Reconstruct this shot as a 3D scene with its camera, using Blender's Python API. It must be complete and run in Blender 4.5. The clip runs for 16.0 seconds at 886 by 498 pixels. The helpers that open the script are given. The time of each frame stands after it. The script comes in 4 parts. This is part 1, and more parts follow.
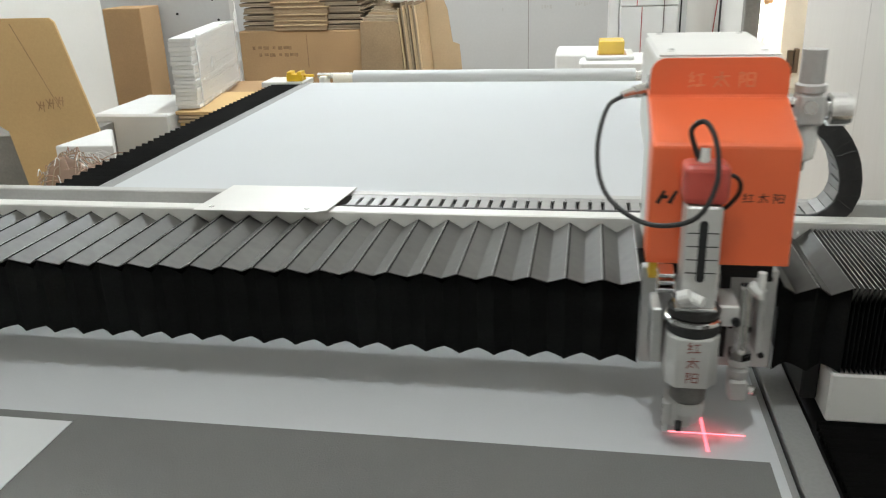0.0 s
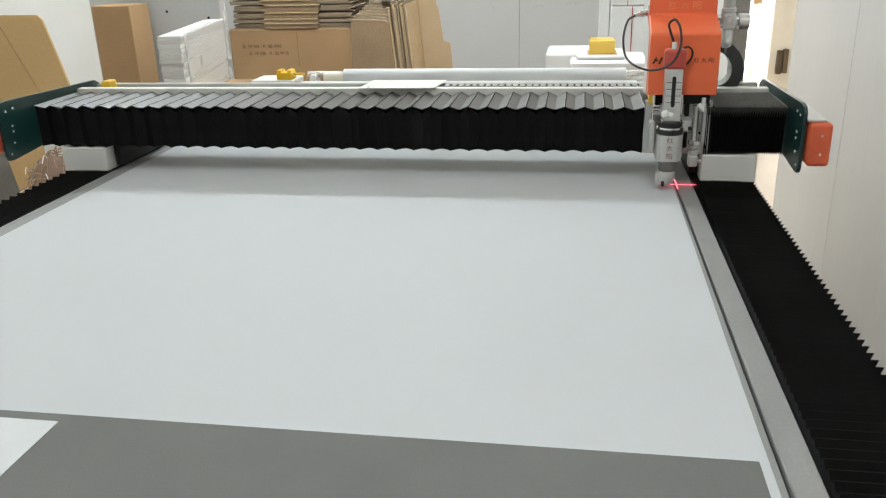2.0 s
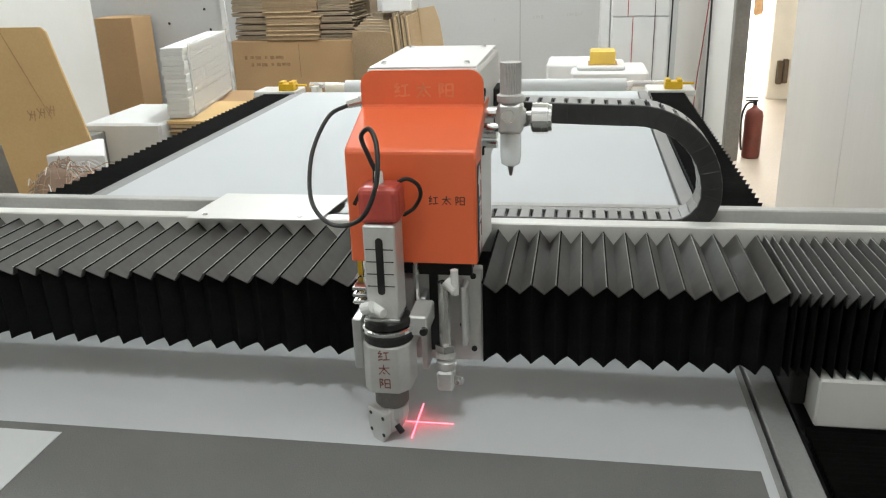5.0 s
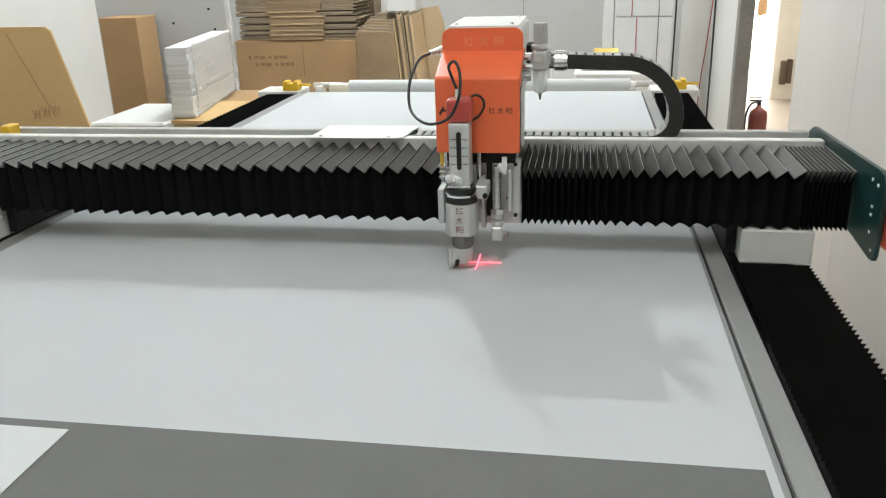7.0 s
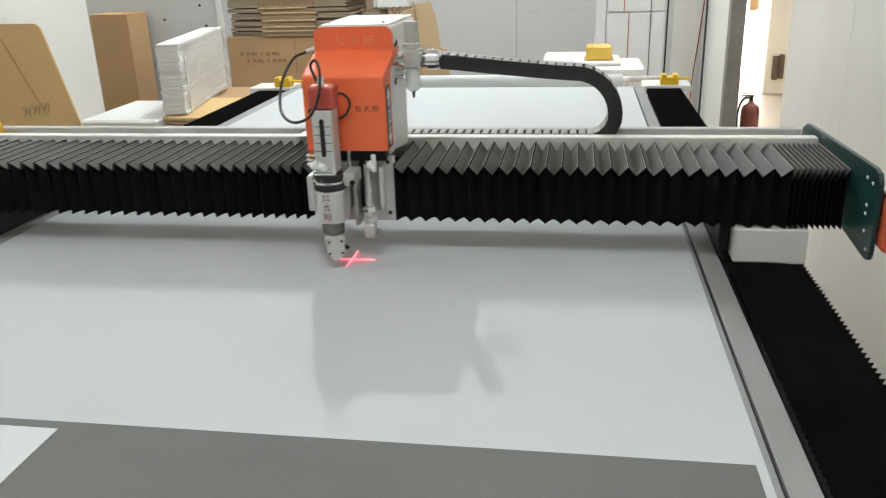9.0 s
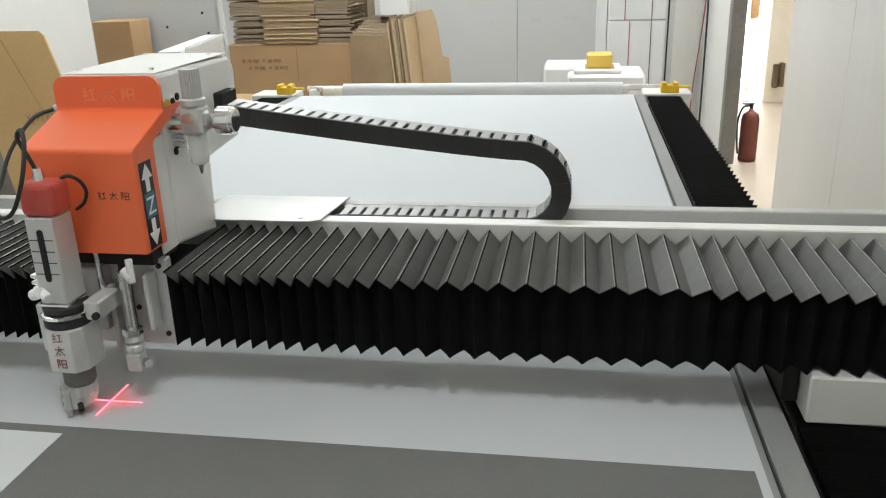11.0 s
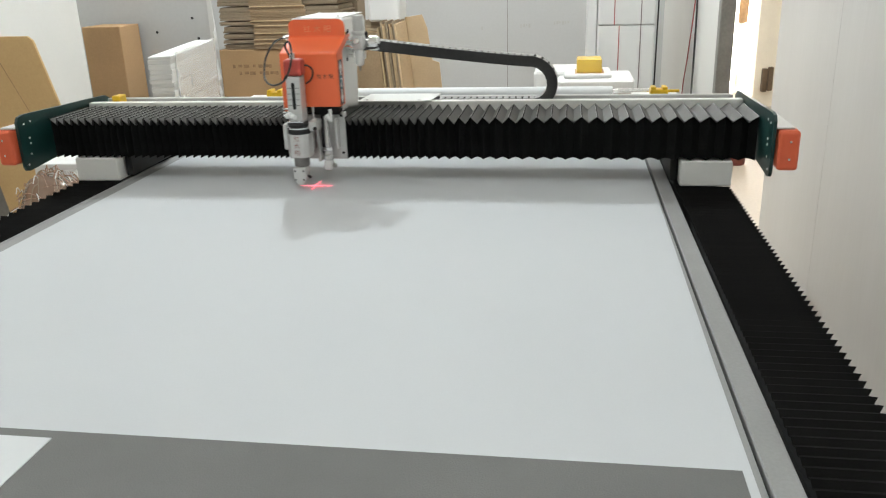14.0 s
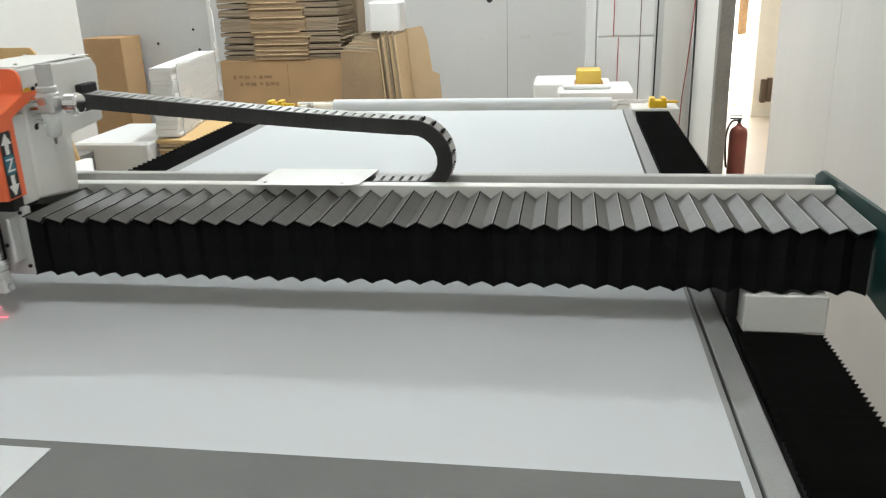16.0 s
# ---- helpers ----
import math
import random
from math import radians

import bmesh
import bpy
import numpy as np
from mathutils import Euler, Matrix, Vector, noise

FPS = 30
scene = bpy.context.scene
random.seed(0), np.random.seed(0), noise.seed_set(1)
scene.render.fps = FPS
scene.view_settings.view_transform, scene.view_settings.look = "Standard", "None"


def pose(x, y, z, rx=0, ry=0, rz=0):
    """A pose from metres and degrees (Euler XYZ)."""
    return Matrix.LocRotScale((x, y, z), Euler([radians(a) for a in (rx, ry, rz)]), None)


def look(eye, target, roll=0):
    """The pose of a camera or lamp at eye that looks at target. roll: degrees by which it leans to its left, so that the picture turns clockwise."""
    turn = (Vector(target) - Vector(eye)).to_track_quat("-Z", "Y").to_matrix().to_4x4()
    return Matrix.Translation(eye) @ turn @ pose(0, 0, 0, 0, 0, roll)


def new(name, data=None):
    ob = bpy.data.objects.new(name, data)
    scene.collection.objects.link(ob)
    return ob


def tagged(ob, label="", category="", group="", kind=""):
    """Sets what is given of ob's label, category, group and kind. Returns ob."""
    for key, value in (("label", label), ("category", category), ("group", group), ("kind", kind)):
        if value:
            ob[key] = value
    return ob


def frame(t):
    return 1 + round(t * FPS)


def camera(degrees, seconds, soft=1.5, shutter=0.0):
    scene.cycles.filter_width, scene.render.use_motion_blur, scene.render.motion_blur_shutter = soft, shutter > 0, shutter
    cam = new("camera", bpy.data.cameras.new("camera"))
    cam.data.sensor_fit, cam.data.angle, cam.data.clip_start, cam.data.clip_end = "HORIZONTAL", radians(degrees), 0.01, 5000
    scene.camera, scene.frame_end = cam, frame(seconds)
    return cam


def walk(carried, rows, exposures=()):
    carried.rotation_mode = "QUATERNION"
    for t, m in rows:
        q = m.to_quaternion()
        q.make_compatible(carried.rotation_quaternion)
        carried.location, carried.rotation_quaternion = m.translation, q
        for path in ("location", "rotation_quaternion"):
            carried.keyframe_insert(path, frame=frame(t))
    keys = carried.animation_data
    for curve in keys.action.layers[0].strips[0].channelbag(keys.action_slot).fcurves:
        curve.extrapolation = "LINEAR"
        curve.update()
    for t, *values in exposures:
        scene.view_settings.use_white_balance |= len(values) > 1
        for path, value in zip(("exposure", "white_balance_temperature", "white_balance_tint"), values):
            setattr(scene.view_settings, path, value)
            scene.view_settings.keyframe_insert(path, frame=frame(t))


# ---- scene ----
cam = camera(57.0, 16.0, soft=1.2, shutter=0.2)
PATH = [
    (0, (0.501, -0.859, 1.437), (0.163, 0.982, 0.733), -2.0),
    (0.5, (0.5, -0.857, 1.437), (0.18, 0.988, 0.733), -1.7),
    (1, (0.499, -0.857, 1.436), (0.181, 0.987, 0.73), -1.6),
    (1.5, (0.498, -0.855, 1.435), (0.182, 0.989, 0.729), -1.6),
    (2, (0.502, -0.855, 1.435), (0.186, 0.99, 0.728), -1.7),
    (2.5, (0.5, -0.854, 1.434), (0.177, 0.987, 0.72), -1.8),
    (3, (0.502, -0.858, 1.436), (0.179, 0.984, 0.726), -1.9),
    (3.5, (0.502, -0.857, 1.436), (0.183, 0.988, 0.733), -1.8),
    (4, (0.502, -0.858, 1.438), (0.182, 0.991, 0.744), -1.8),
    (6.5, (0.503, -0.863, 1.437), (0.183, 0.99, 0.757), -1.9),
    (7, (0.5, -0.865, 1.438), (0.173, 0.986, 0.755), -1.8),
    (7.5, (0.505, -0.867, 1.438), (0.185, 0.986, 0.758), -1.9),
    (8, (0.504, -0.865, 1.437), (0.192, 0.988, 0.753), -1.8),
    (8.5, (0.502, -0.864, 1.436), (0.187, 0.987, 0.746), -1.7),
    (9, (0.504, -0.861, 1.437), (0.192, 0.989, 0.745), -1.9),
    (9.5, (0.503, -0.859, 1.438), (0.181, 0.989, 0.744), -2.0),
    (12, (0.507, -0.877, 1.442), (0.199, 0.986, 0.781), -1.7),
    (12.5, (0.509, -0.876, 1.442), (0.198, 0.987, 0.785), -2.0),
    (13, (0.508, -0.876, 1.439), (0.214, 0.988, 0.776), -1.9),
    (13.5, (0.508, -0.872, 1.439), (0.202, 0.989, 0.774), -2.0),
    (14, (0.508, -0.876, 1.44), (0.214, 0.987, 0.774), -1.8),
    (14.5, (0.511, -0.879, 1.44), (0.218, 0.988, 0.786), -1.8),
    (15, (0.51, -0.884, 1.444), (0.215, 0.987, 0.801), -1.7),
    (15.5, (0.511, -0.884, 1.444), (0.215, 0.988, 0.805), -1.8),
    (16, (0.511, -0.88, 1.442), (0.216, 0.991, 0.8), -1.8),
]
walk(cam, [(t, look(eye, target, roll)) for t, eye, target, roll in PATH])

# ---------------------------------------------------------------- light
T = 0.85          # height of the cutting table
world = bpy.data.worlds.new("world")
scene.world = world
world.use_nodes = True
wn = world.node_tree
sky = wn.nodes.new("ShaderNodeTexSky")
sky.sky_type, sky.sun_disc = "NISHITA", False
sky.sun_elevation, sky.sun_rotation = radians(40), radians(60)
wn.links.new(sky.outputs[0], wn.nodes["Background"].inputs[0])
wn.nodes["Background"].inputs[1].default_value = 0.1


def lamp(x, y, z, watts, radius, colour):
    data = bpy.data.lights.new("ceiling_bulb", "POINT")
    data.energy, data.shadow_soft_size, data.color = watts, radius, colour
    ob = new("ceiling_bulb", data)
    ob.location = (x, y, z)
    return ob


LAMP_A = (-1.04, 4.22, 3.80)
LAMP_B = (0.25, -0.75, 3.80)
lamp(*LAMP_A, 338, 0.018, (0.885, 0.97, 1.0))
lamp(*LAMP_B, 93, 0.035, (0.92, 0.98, 0.98))
# corridor lamp added to brighten the doorway and its frame
lamp(2.7, 4.6, 3.80, 190, 0.10, (1.0, 0.97, 0.92))
# soft fill panels, added out of view to raise the ambient light
FILLS = [(-1.9, 6.7, 3.84, 29), (0.3, 7.2, 3.84, 29), (-0.2, 4.4, 3.84, 16), (-2.3, 0.9, 3.84, 12)]
for x, y, z, watts in FILLS:
    data = bpy.data.lights.new("panel_light", "AREA")
    data.shape, data.size, data.size_y, data.energy, data.color = "RECTANGLE", 2.4, 1.5, watts, (0.99, 0.97, 0.92)
    new("panel_light", data).location = (x, y, z - 0.03)
scene.view_settings.exposure = 0.0


# ---------------------------------------------------------------- materials
def mat(name, base, rough=0.6, metal=0.0, scale=6.0, var=0.08, bump=0.05, fine=60.0, spec=0.5, stain=0.0, clear=0.0, stretch=(1, 1, 1), rand=0.0):
    m = bpy.data.materials.new(name)
    m.use_nodes = True
    nt = m.node_tree
    b = nt.nodes["Principled BSDF"]
    b.inputs["Roughness"].default_value, b.inputs["Metallic"].default_value = rough, metal
    b.inputs["Specular IOR Level"].default_value = spec
    b.inputs["Coat Weight"].default_value, b.inputs["Coat Roughness"].default_value = clear, 0.28
    co = nt.nodes.new("ShaderNodeTexCoord")
    mp = nt.nodes.new("ShaderNodeMapping")
    mp.inputs["Scale"].default_value = stretch
    nt.links.new(co.outputs["Object"], mp.inputs[0])

    def noisy(sc, detail):
        n = nt.nodes.new("ShaderNodeTexNoise")
        n.inputs["Scale"].default_value, n.inputs["Detail"].default_value = sc, detail
        nt.links.new(mp.outputs[0], n.inputs["Vector"])
        return n
    big, small = noisy(scale, 4), noisy(fine, 3)
    ramp = nt.nodes.new("ShaderNodeValToRGB")
    e = ramp.color_ramp.elements
    e[0].position, e[1].position = 0.3, 0.72
    e[0].color = (*[c * (1 - var) for c in base], 1)
    e[1].color = (*[min(1, c * (1 + var)) for c in base], 1)
    nt.links.new(big.outputs["Fac"], ramp.inputs[0])
    colour = ramp.outputs[0]
    mix = nt.nodes.new("ShaderNodeMixRGB")
    mix.blend_type = "OVERLAY"
    mix.inputs[0].default_value = min(0.5, var * 1.5)
    nt.links.new(colour, mix.inputs[1])
    nt.links.new(small.outputs["Fac"], mix.inputs[2])
    colour = mix.outputs[0]
    if stain:
        st = noisy(scale * 0.45, 6)
        sr = nt.nodes.new("ShaderNodeValToRGB")
        sr.color_ramp.elements[0].position, sr.color_ramp.elements[1].position = 0.56, 0.74
        nt.links.new(st.outputs["Fac"], sr.inputs[0])
        sm = nt.nodes.new("ShaderNodeMixRGB")
        sm.blend_type = "MULTIPLY"
        sm.inputs[2].default_value = (1 - stain, 1 - stain * 1.1, 1 - stain * 1.25, 1)
        nt.links.new(sr.outputs[0], sm.inputs[0])
        nt.links.new(colour, sm.inputs[1])
        colour = sm.outputs[0]
    if rand:
        oi = nt.nodes.new("ShaderNodeObjectInfo")
        rr = nt.nodes.new("ShaderNodeMapRange")
        rr.inputs[3].default_value, rr.inputs[4].default_value = 1 - rand, 1 + rand
        nt.links.new(oi.outputs["Random"], rr.inputs[0])
        rm = nt.nodes.new("ShaderNodeMixRGB")
        rm.blend_type = "MULTIPLY"
        rm.inputs[0].default_value = 1
        nt.links.new(colour, rm.inputs[1])
        nt.links.new(rr.outputs[0], rm.inputs[2])
        colour = rm.outputs[0]
    nt.links.new(colour, b.inputs["Base Color"])
    rv = nt.nodes.new("ShaderNodeMapRange")
    rv.inputs[3].default_value, rv.inputs[4].default_value = max(0.03, rough - 0.08), min(1, rough + 0.08)
    nt.links.new(big.outputs["Fac"], rv.inputs[0])
    nt.links.new(rv.outputs[0], b.inputs["Roughness"])
    if bump:
        bp = nt.nodes.new("ShaderNodeBump")
        bp.inputs["Strength"].default_value, bp.inputs["Distance"].default_value = bump, 0.004
        nt.links.new(small.outputs["Fac"], bp.inputs["Height"])
        nt.links.new(bp.outputs[0], b.inputs["Normal"])
    return m


def glow(name, colour, strength):
    m = bpy.data.materials.new(name)
    m.use_nodes = True
    b = m.node_tree.nodes["Principled BSDF"]
    b.inputs["Base Color"].default_value = (*colour, 1)
    b.inputs["Emission Color"].default_value = (*colour, 1)
    b.inputs["Emission Strength"].default_value = strength
    return m


def clear_plastic(name, colour, rough=0.08, alpha=0.35):
    m = bpy.data.materials.new(name)
    m.use_nodes = True
    b = m.node_tree.nodes["Principled BSDF"]
    b.inputs["Base Color"].default_value = (*colour, 1)
    b.inputs["Roughness"].default_value = rough
    b.inputs["Alpha"].default_value = alpha
    return m


BELT = mat("white_belt", (0.535, 0.55, 0.565), 0.72, scale=1.6, var=0.02, bump=0.03, fine=260, spec=0.25)
FELT = mat("grey_felt", (0.165, 0.165, 0.158), 0.95, scale=5, var=0.06, bump=0.25, fine=420, spec=0.2)
PAPER = mat("white_sheet", (0.60, 0.615, 0.62), 0.6, scale=4, var=0.02, bump=0.03, fine=120)
BORDER = mat("grey_border", (0.25, 0.25, 0.245), 0.6, scale=7, var=0.08, bump=0.08, fine=200)
DARK = mat("black_gap", (0.012, 0.012, 0.012), 0.8, var=0.2)
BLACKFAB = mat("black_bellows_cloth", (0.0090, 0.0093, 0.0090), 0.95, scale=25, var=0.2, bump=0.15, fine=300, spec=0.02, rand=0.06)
# lighter copy of the bellows cloth: the light on top is in its base
LITFAB = mat("lit_top_cloth", (0.082, 0.079, 0.073), 0.50, 0.0, scale=14, var=0.18, bump=0.04, fine=60, spec=0.45, rand=0.16)
# pale colour for the backlit edge of a ridge
LITHEM = mat("backlit_fold_hem", (0.42, 0.41, 0.39), 0.4, scale=30, var=0.2, bump=0.1, rand=0.2)
RAILFAB = mat("black_rail_cloth", (0.0045, 0.0043, 0.004), 0.8, scale=25, var=0.3, bump=0.15, fine=260, spec=0.05, rand=0.2)
WHITEPAINT = mat("white_powder_coat", (0.74, 0.73, 0.70), 0.38, scale=9, var=0.03, bump=0.04, fine=350, stain=0.05)
ALU = mat("anodised_aluminium", (0.62, 0.62, 0.61), 0.34, 0.75, scale=12, var=0.06, bump=0.05, fine=200, stretch=(0.2, 6, 6))
BAR = mat("pale_bar", (0.70, 0.69, 0.66), 0.42, 0.15, scale=9, var=0.05, bump=0.04, fine=150, stain=0.06)
# pale warm tone chosen to reflect light onto the belt below
CREAM = mat("cream_bounce", (0.74, 0.66, 0.53), 0.6, scale=6, var=0.06, bump=0.05, fine=120, stain=0.08)
BARGREY = mat("grey_bar", (0.46, 0.455, 0.44), 0.5, 0.2, scale=9, var=0.06, bump=0.05, fine=150, stain=0.08)
STEEL = mat("turned_steel", (0.66, 0.65, 0.63), 0.26, 0.9, scale=14, var=0.08, bump=0.04, fine=160)
DARKSTEEL = mat("grey_knurled_steel", (0.20, 0.19, 0.18), 0.5, 0.5, scale=30, var=0.15, bump=0.3, fine=500)
CHROME = mat("chrome", (0.82, 0.82, 0.82), 0.12, 1.0, scale=14, var=0.04, bump=0.02)
SILVER = mat("satin_silver_paint", (0.60, 0.595, 0.58), 0.36, 0.35, scale=14, var=0.06, bump=0.04, fine=220, stain=0.06)
ORANGE = mat("orange_powder_coat", (0.82, 0.150, 0.050), 0.42, scale=9, var=0.04, bump=0.05, fine=380, clear=0.1)
ORANGELT = mat("faded_orange_mark", (0.78, 0.24, 0.11), 0.5, scale=30, var=0.15)
CAPORANGE = mat("orange_plastic", (0.72, 0.13, 0.055), 0.4, scale=9, var=0.05, bump=0.05)
GREEN = mat("dark_green_plate", (0.005, 0.036, 0.033), 0.35, scale=8, var=0.12, bump=0.05, spec=0.6)
REDCAP = mat("red_plastic", (0.50, 0.075, 0.055), 0.3, scale=12, var=0.08, bump=0.03)
RUBBER = mat("black_rubber", (0.016, 0.016, 0.016), 0.5, scale=30, var=0.2, bump=0.1)
CHAIN = mat("black_chain_plastic", (0.022, 0.021, 0.021), 0.42, scale=40, var=0.2, bump=0.06)
CHAINBAR = mat("grey_chain_bar", (0.27, 0.265, 0.255), 0.4, scale=40, var=0.1, bump=0.05, rand=0.12)
INK = mat("black_ink", (0.015, 0.013, 0.012), 0.5, var=0.1)
REDINK = mat("red_brown_ink", (0.22, 0.05, 0.035), 0.5, var=0.1)
BLUE = mat("blue_label", (0.03, 0.16, 0.22), 0.4, var=0.05)
LABEL = mat("white_label", (0.78, 0.78, 0.76), 0.4, var=0.03)
YELLOW = mat("yellow_plastic", (0.74, 0.46, 0.02), 0.4, scale=14, var=0.06, bump=0.04)
YELLOWFILM = clear_plastic("yellow_film", (0.85, 0.60, 0.10), 0.2, 0.75)
WALL = mat("painted_wall", (0.72, 0.715, 0.69), 0.75, scale=1.1, var=0.035, bump=0.08, fine=45, stain=0.06)
WALLFAR = mat("far_panel_wall", (0.50, 0.505, 0.505), 0.55, scale=0.9, var=0.03, bump=0.05, fine=40, stain=0.05)
BOARD = mat("pale_wood_board", (0.61, 0.585, 0.555), 0.6, scale=1.3, var=0.035, bump=0.06, fine=30, stain=0.07, stretch=(1, 2.2, 0.18))
JOINT = mat("wall_joint", (0.585, 0.56, 0.53), 0.7, scale=3, var=0.2)
CEIL = mat("ceiling_paint", (0.76, 0.75, 0.73), 0.85, scale=1.0, var=0.03)
FLOOR = mat("tan_concrete_floor", (0.44, 0.375, 0.30), 0.5, scale=1.2, var=0.1, bump=0.1, fine=60, stain=0.15)
PILLAR = mat("grey_steel_frame", (0.20, 0.19, 0.175), 0.55, scale=5, var=0.15, bump=0.1, stain=0.2)
FRAMEWOOD = mat("beige_door_frame", (0.78, 0.73, 0.62), 0.6, scale=4, var=0.08)
FOAM = mat("white_foam", (0.66, 0.66, 0.65), 0.8, scale=5, var=0.03, bump=0.15, fine=160, rand=0.05, stain=0.04)
CARD = mat("brown_cardboard", (0.385, 0.245, 0.130), 0.85, scale=3, var=0.07, bump=0.1, fine=90, spec=0.2, rand=0.08, stain=0.08)
CARDLT = mat("pale_cardboard", (0.60, 0.41, 0.20), 0.85, scale=2.2, var=0.06, bump=0.08, fine=90, spec=0.2, rand=0.06, stain=0.06)
CARDTAN = mat("dull_tan_cardboard", (0.45, 0.335, 0.21), 0.85, scale=2.6, var=0.08, bump=0.08, fine=90, spec=0.2, rand=0.08, stain=0.1)
CARDGREY = mat("grey_brown_cardboard", (0.275, 0.215, 0.150), 0.88, scale=3, var=0.08, bump=0.12, fine=80, spec=0.15, rand=0.12, stain=0.1)
PILEBOARD = mat("dull_cardboard", (0.31, 0.220, 0.135), 0.88, scale=4, var=0.12, bump=0.1, fine=80, spec=0.15, rand=0.15, stain=0.12)
CARDPRINT = mat("faded_print", (0.25, 0.150, 0.075), 0.9, scale=30, var=0.2, bump=0.05)
CARDEDGE = mat("cut_cardboard_edge", (0.55, 0.40, 0.24), 0.9, scale=40, var=0.2, bump=0.2, stretch=(1, 1, 6))
SWITCHBROWN = mat("brown_bakelite", (0.11, 0.075, 0.045), 0.5, scale=20, var=0.15)
FILM = clear_plastic("stretch_film", (0.85, 0.86, 0.86), 0.15, 0.35)
EXTRED = mat("extinguisher_red", (0.21, 0.055, 0.04), 0.4, scale=9, var=0.12, bump=0.04, stain=0.15)
FIBRE = mat("brown_fibre", (0.36, 0.22, 0.15), 0.7, scale=30, var=0.25)
BAGFILM = clear_plastic("brown_bag_film", (0.42, 0.27, 0.19), 0.25, 0.6)
REDSTRAP = mat("red_strap", (0.42, 0.05, 0.05), 0.5, var=0.1)
DARKSTRAP = mat("dark_strap", (0.10, 0.06, 0.06), 0.6, var=0.1)
LASER = glow("red_laser_light", (1.0, 0.14, 0.19), 4.5)
LASERHALO = bpy.data.materials.new("red_laser_halo")
LASERHALO.use_nodes = True
hn = LASERHALO.node_tree
hco = hn.nodes.new("ShaderNodeTexCoord")
hmap = hn.nodes.new("ShaderNodeMapping")
hmap.inputs["Location"].default_value, hmap.inputs["Scale"].default_value = (-0.24, -0.06, -17.06), (20, 20, 20)
hgr = hn.nodes.new("ShaderNodeTexGradient")
hgr.gradient_type = "QUADRATIC_SPHERE"
hmu = hn.nodes.new("ShaderNodeMath")
hmu.operation, hmu.inputs[1].default_value = "MULTIPLY", 0.42
hn.links.new(hco.outputs["Object"], hmap.inputs[0])
hn.links.new(hmap.outputs[0], hgr.inputs[0])
hn.links.new(hgr.outputs[1], hmu.inputs[0])
hb = hn.nodes["Principled BSDF"]
hb.inputs["Base Color"].default_value = (0.9, 0.1, 0.12, 1)
hb.inputs["Emission Color"].default_value, hb.inputs["Emission Strength"].default_value = (1.0, 0.25, 0.28, 1), 0.6
hn.links.new(hmu.outputs[0], hb.inputs["Alpha"])
OUTSIDE = glow("bright_daylight", (1.0, 0.98, 0.92), 10.0)
# glow of the added fill panels
FILLGLOW = glow("fill_glow", (0.95, 0.98, 1.0), 0.3)
BULB = glow("lit_bulb", (1.0, 0.97, 0.92), 4.0)
BOWL = clear_plastic("clear_bowl", (0.80, 0.82, 0.80), 0.1, 0.4)


# ---------------------------------------------------------------- mesh helpers
def part(name, bm, material, parent=None, label="", smooth=False):
    me = bpy.data.meshes.new(name)
    bm.normal_update()
    bm.to_mesh(me)
    bm.free()
    me.materials.append(material)
    if smooth:
        me.shade_smooth()
    ob = new(name, me)
    ob.parent = parent
    if label:
        tagged(ob, label)
    return ob


def thing(name, label, category, group="", kind="", at=(0, 0, 0)):
    ob = tagged(new(name), label, category, group, kind)
    ob.empty_display_size = 0.05
    ob.location = at
    return ob


def box(x0, x1, y0, y1, z0, z1, bevel=0.0, segs=1, bm=None):
    own = bmesh.new()
    bmesh.ops.create_cube(own, size=1.0, matrix=Matrix.Translation(((x0 + x1) / 2, (y0 + y1) / 2, (z0 + z1) / 2)) @ Matrix.Diagonal((x1 - x0, y1 - y0, z1 - z0, 1)))
    if bevel:
        bmesh.ops.bevel(own, geom=own.edges[:], offset=bevel, segments=segs, affect="EDGES", profile=0.5)
    return merge(bm, own)


def merge(bm, own):
    if bm is None:
        return own
    me = bpy.data.meshes.new("tmp")
    own.to_mesh(me)
    own.free()
    bm.from_mesh(me)
    bpy.data.meshes.remove(me)
    return bm


def cyl(p0, p1, r0, r1=None, n=20, bm=None):
    p0, p1 = Vector(p0), Vector(p1)
    own = bmesh.new()
    d = p1 - p0
    m = Matrix.Translation((p0 + p1) / 2) @ d.to_track_quat("Z", "Y").to_matrix().to_4x4()
    bmesh.ops.create_cone(own, cap_ends=True, segments=n, radius1=r0, radius2=r0 if r1 is None else r1, depth=d.length, matrix=m)
    return merge(bm, own)


def lathe(profile, n=24, centre=(0, 0, 0), bm=None):
    """Turns a list of (radius, z) about the upright axis."""
    own = bmesh.new()
    rings = []
    for r, z in profile:
        rings.append([own.verts.new((centre[0] + r * math.cos(2 * math.pi * i / n), centre[1] + r * math.sin(2 * math.pi * i / n), centre[2] + z)) for i in range(n)])
    for a, b in zip(rings, rings[1:]):
        for i in range(n):
            own.faces.new((a[i], a[(i + 1) % n], b[(i + 1) % n], b[i]))
    own.faces.new(rings[0][::-1])
    own.faces.new(rings[-1])
    return merge(bm, own)


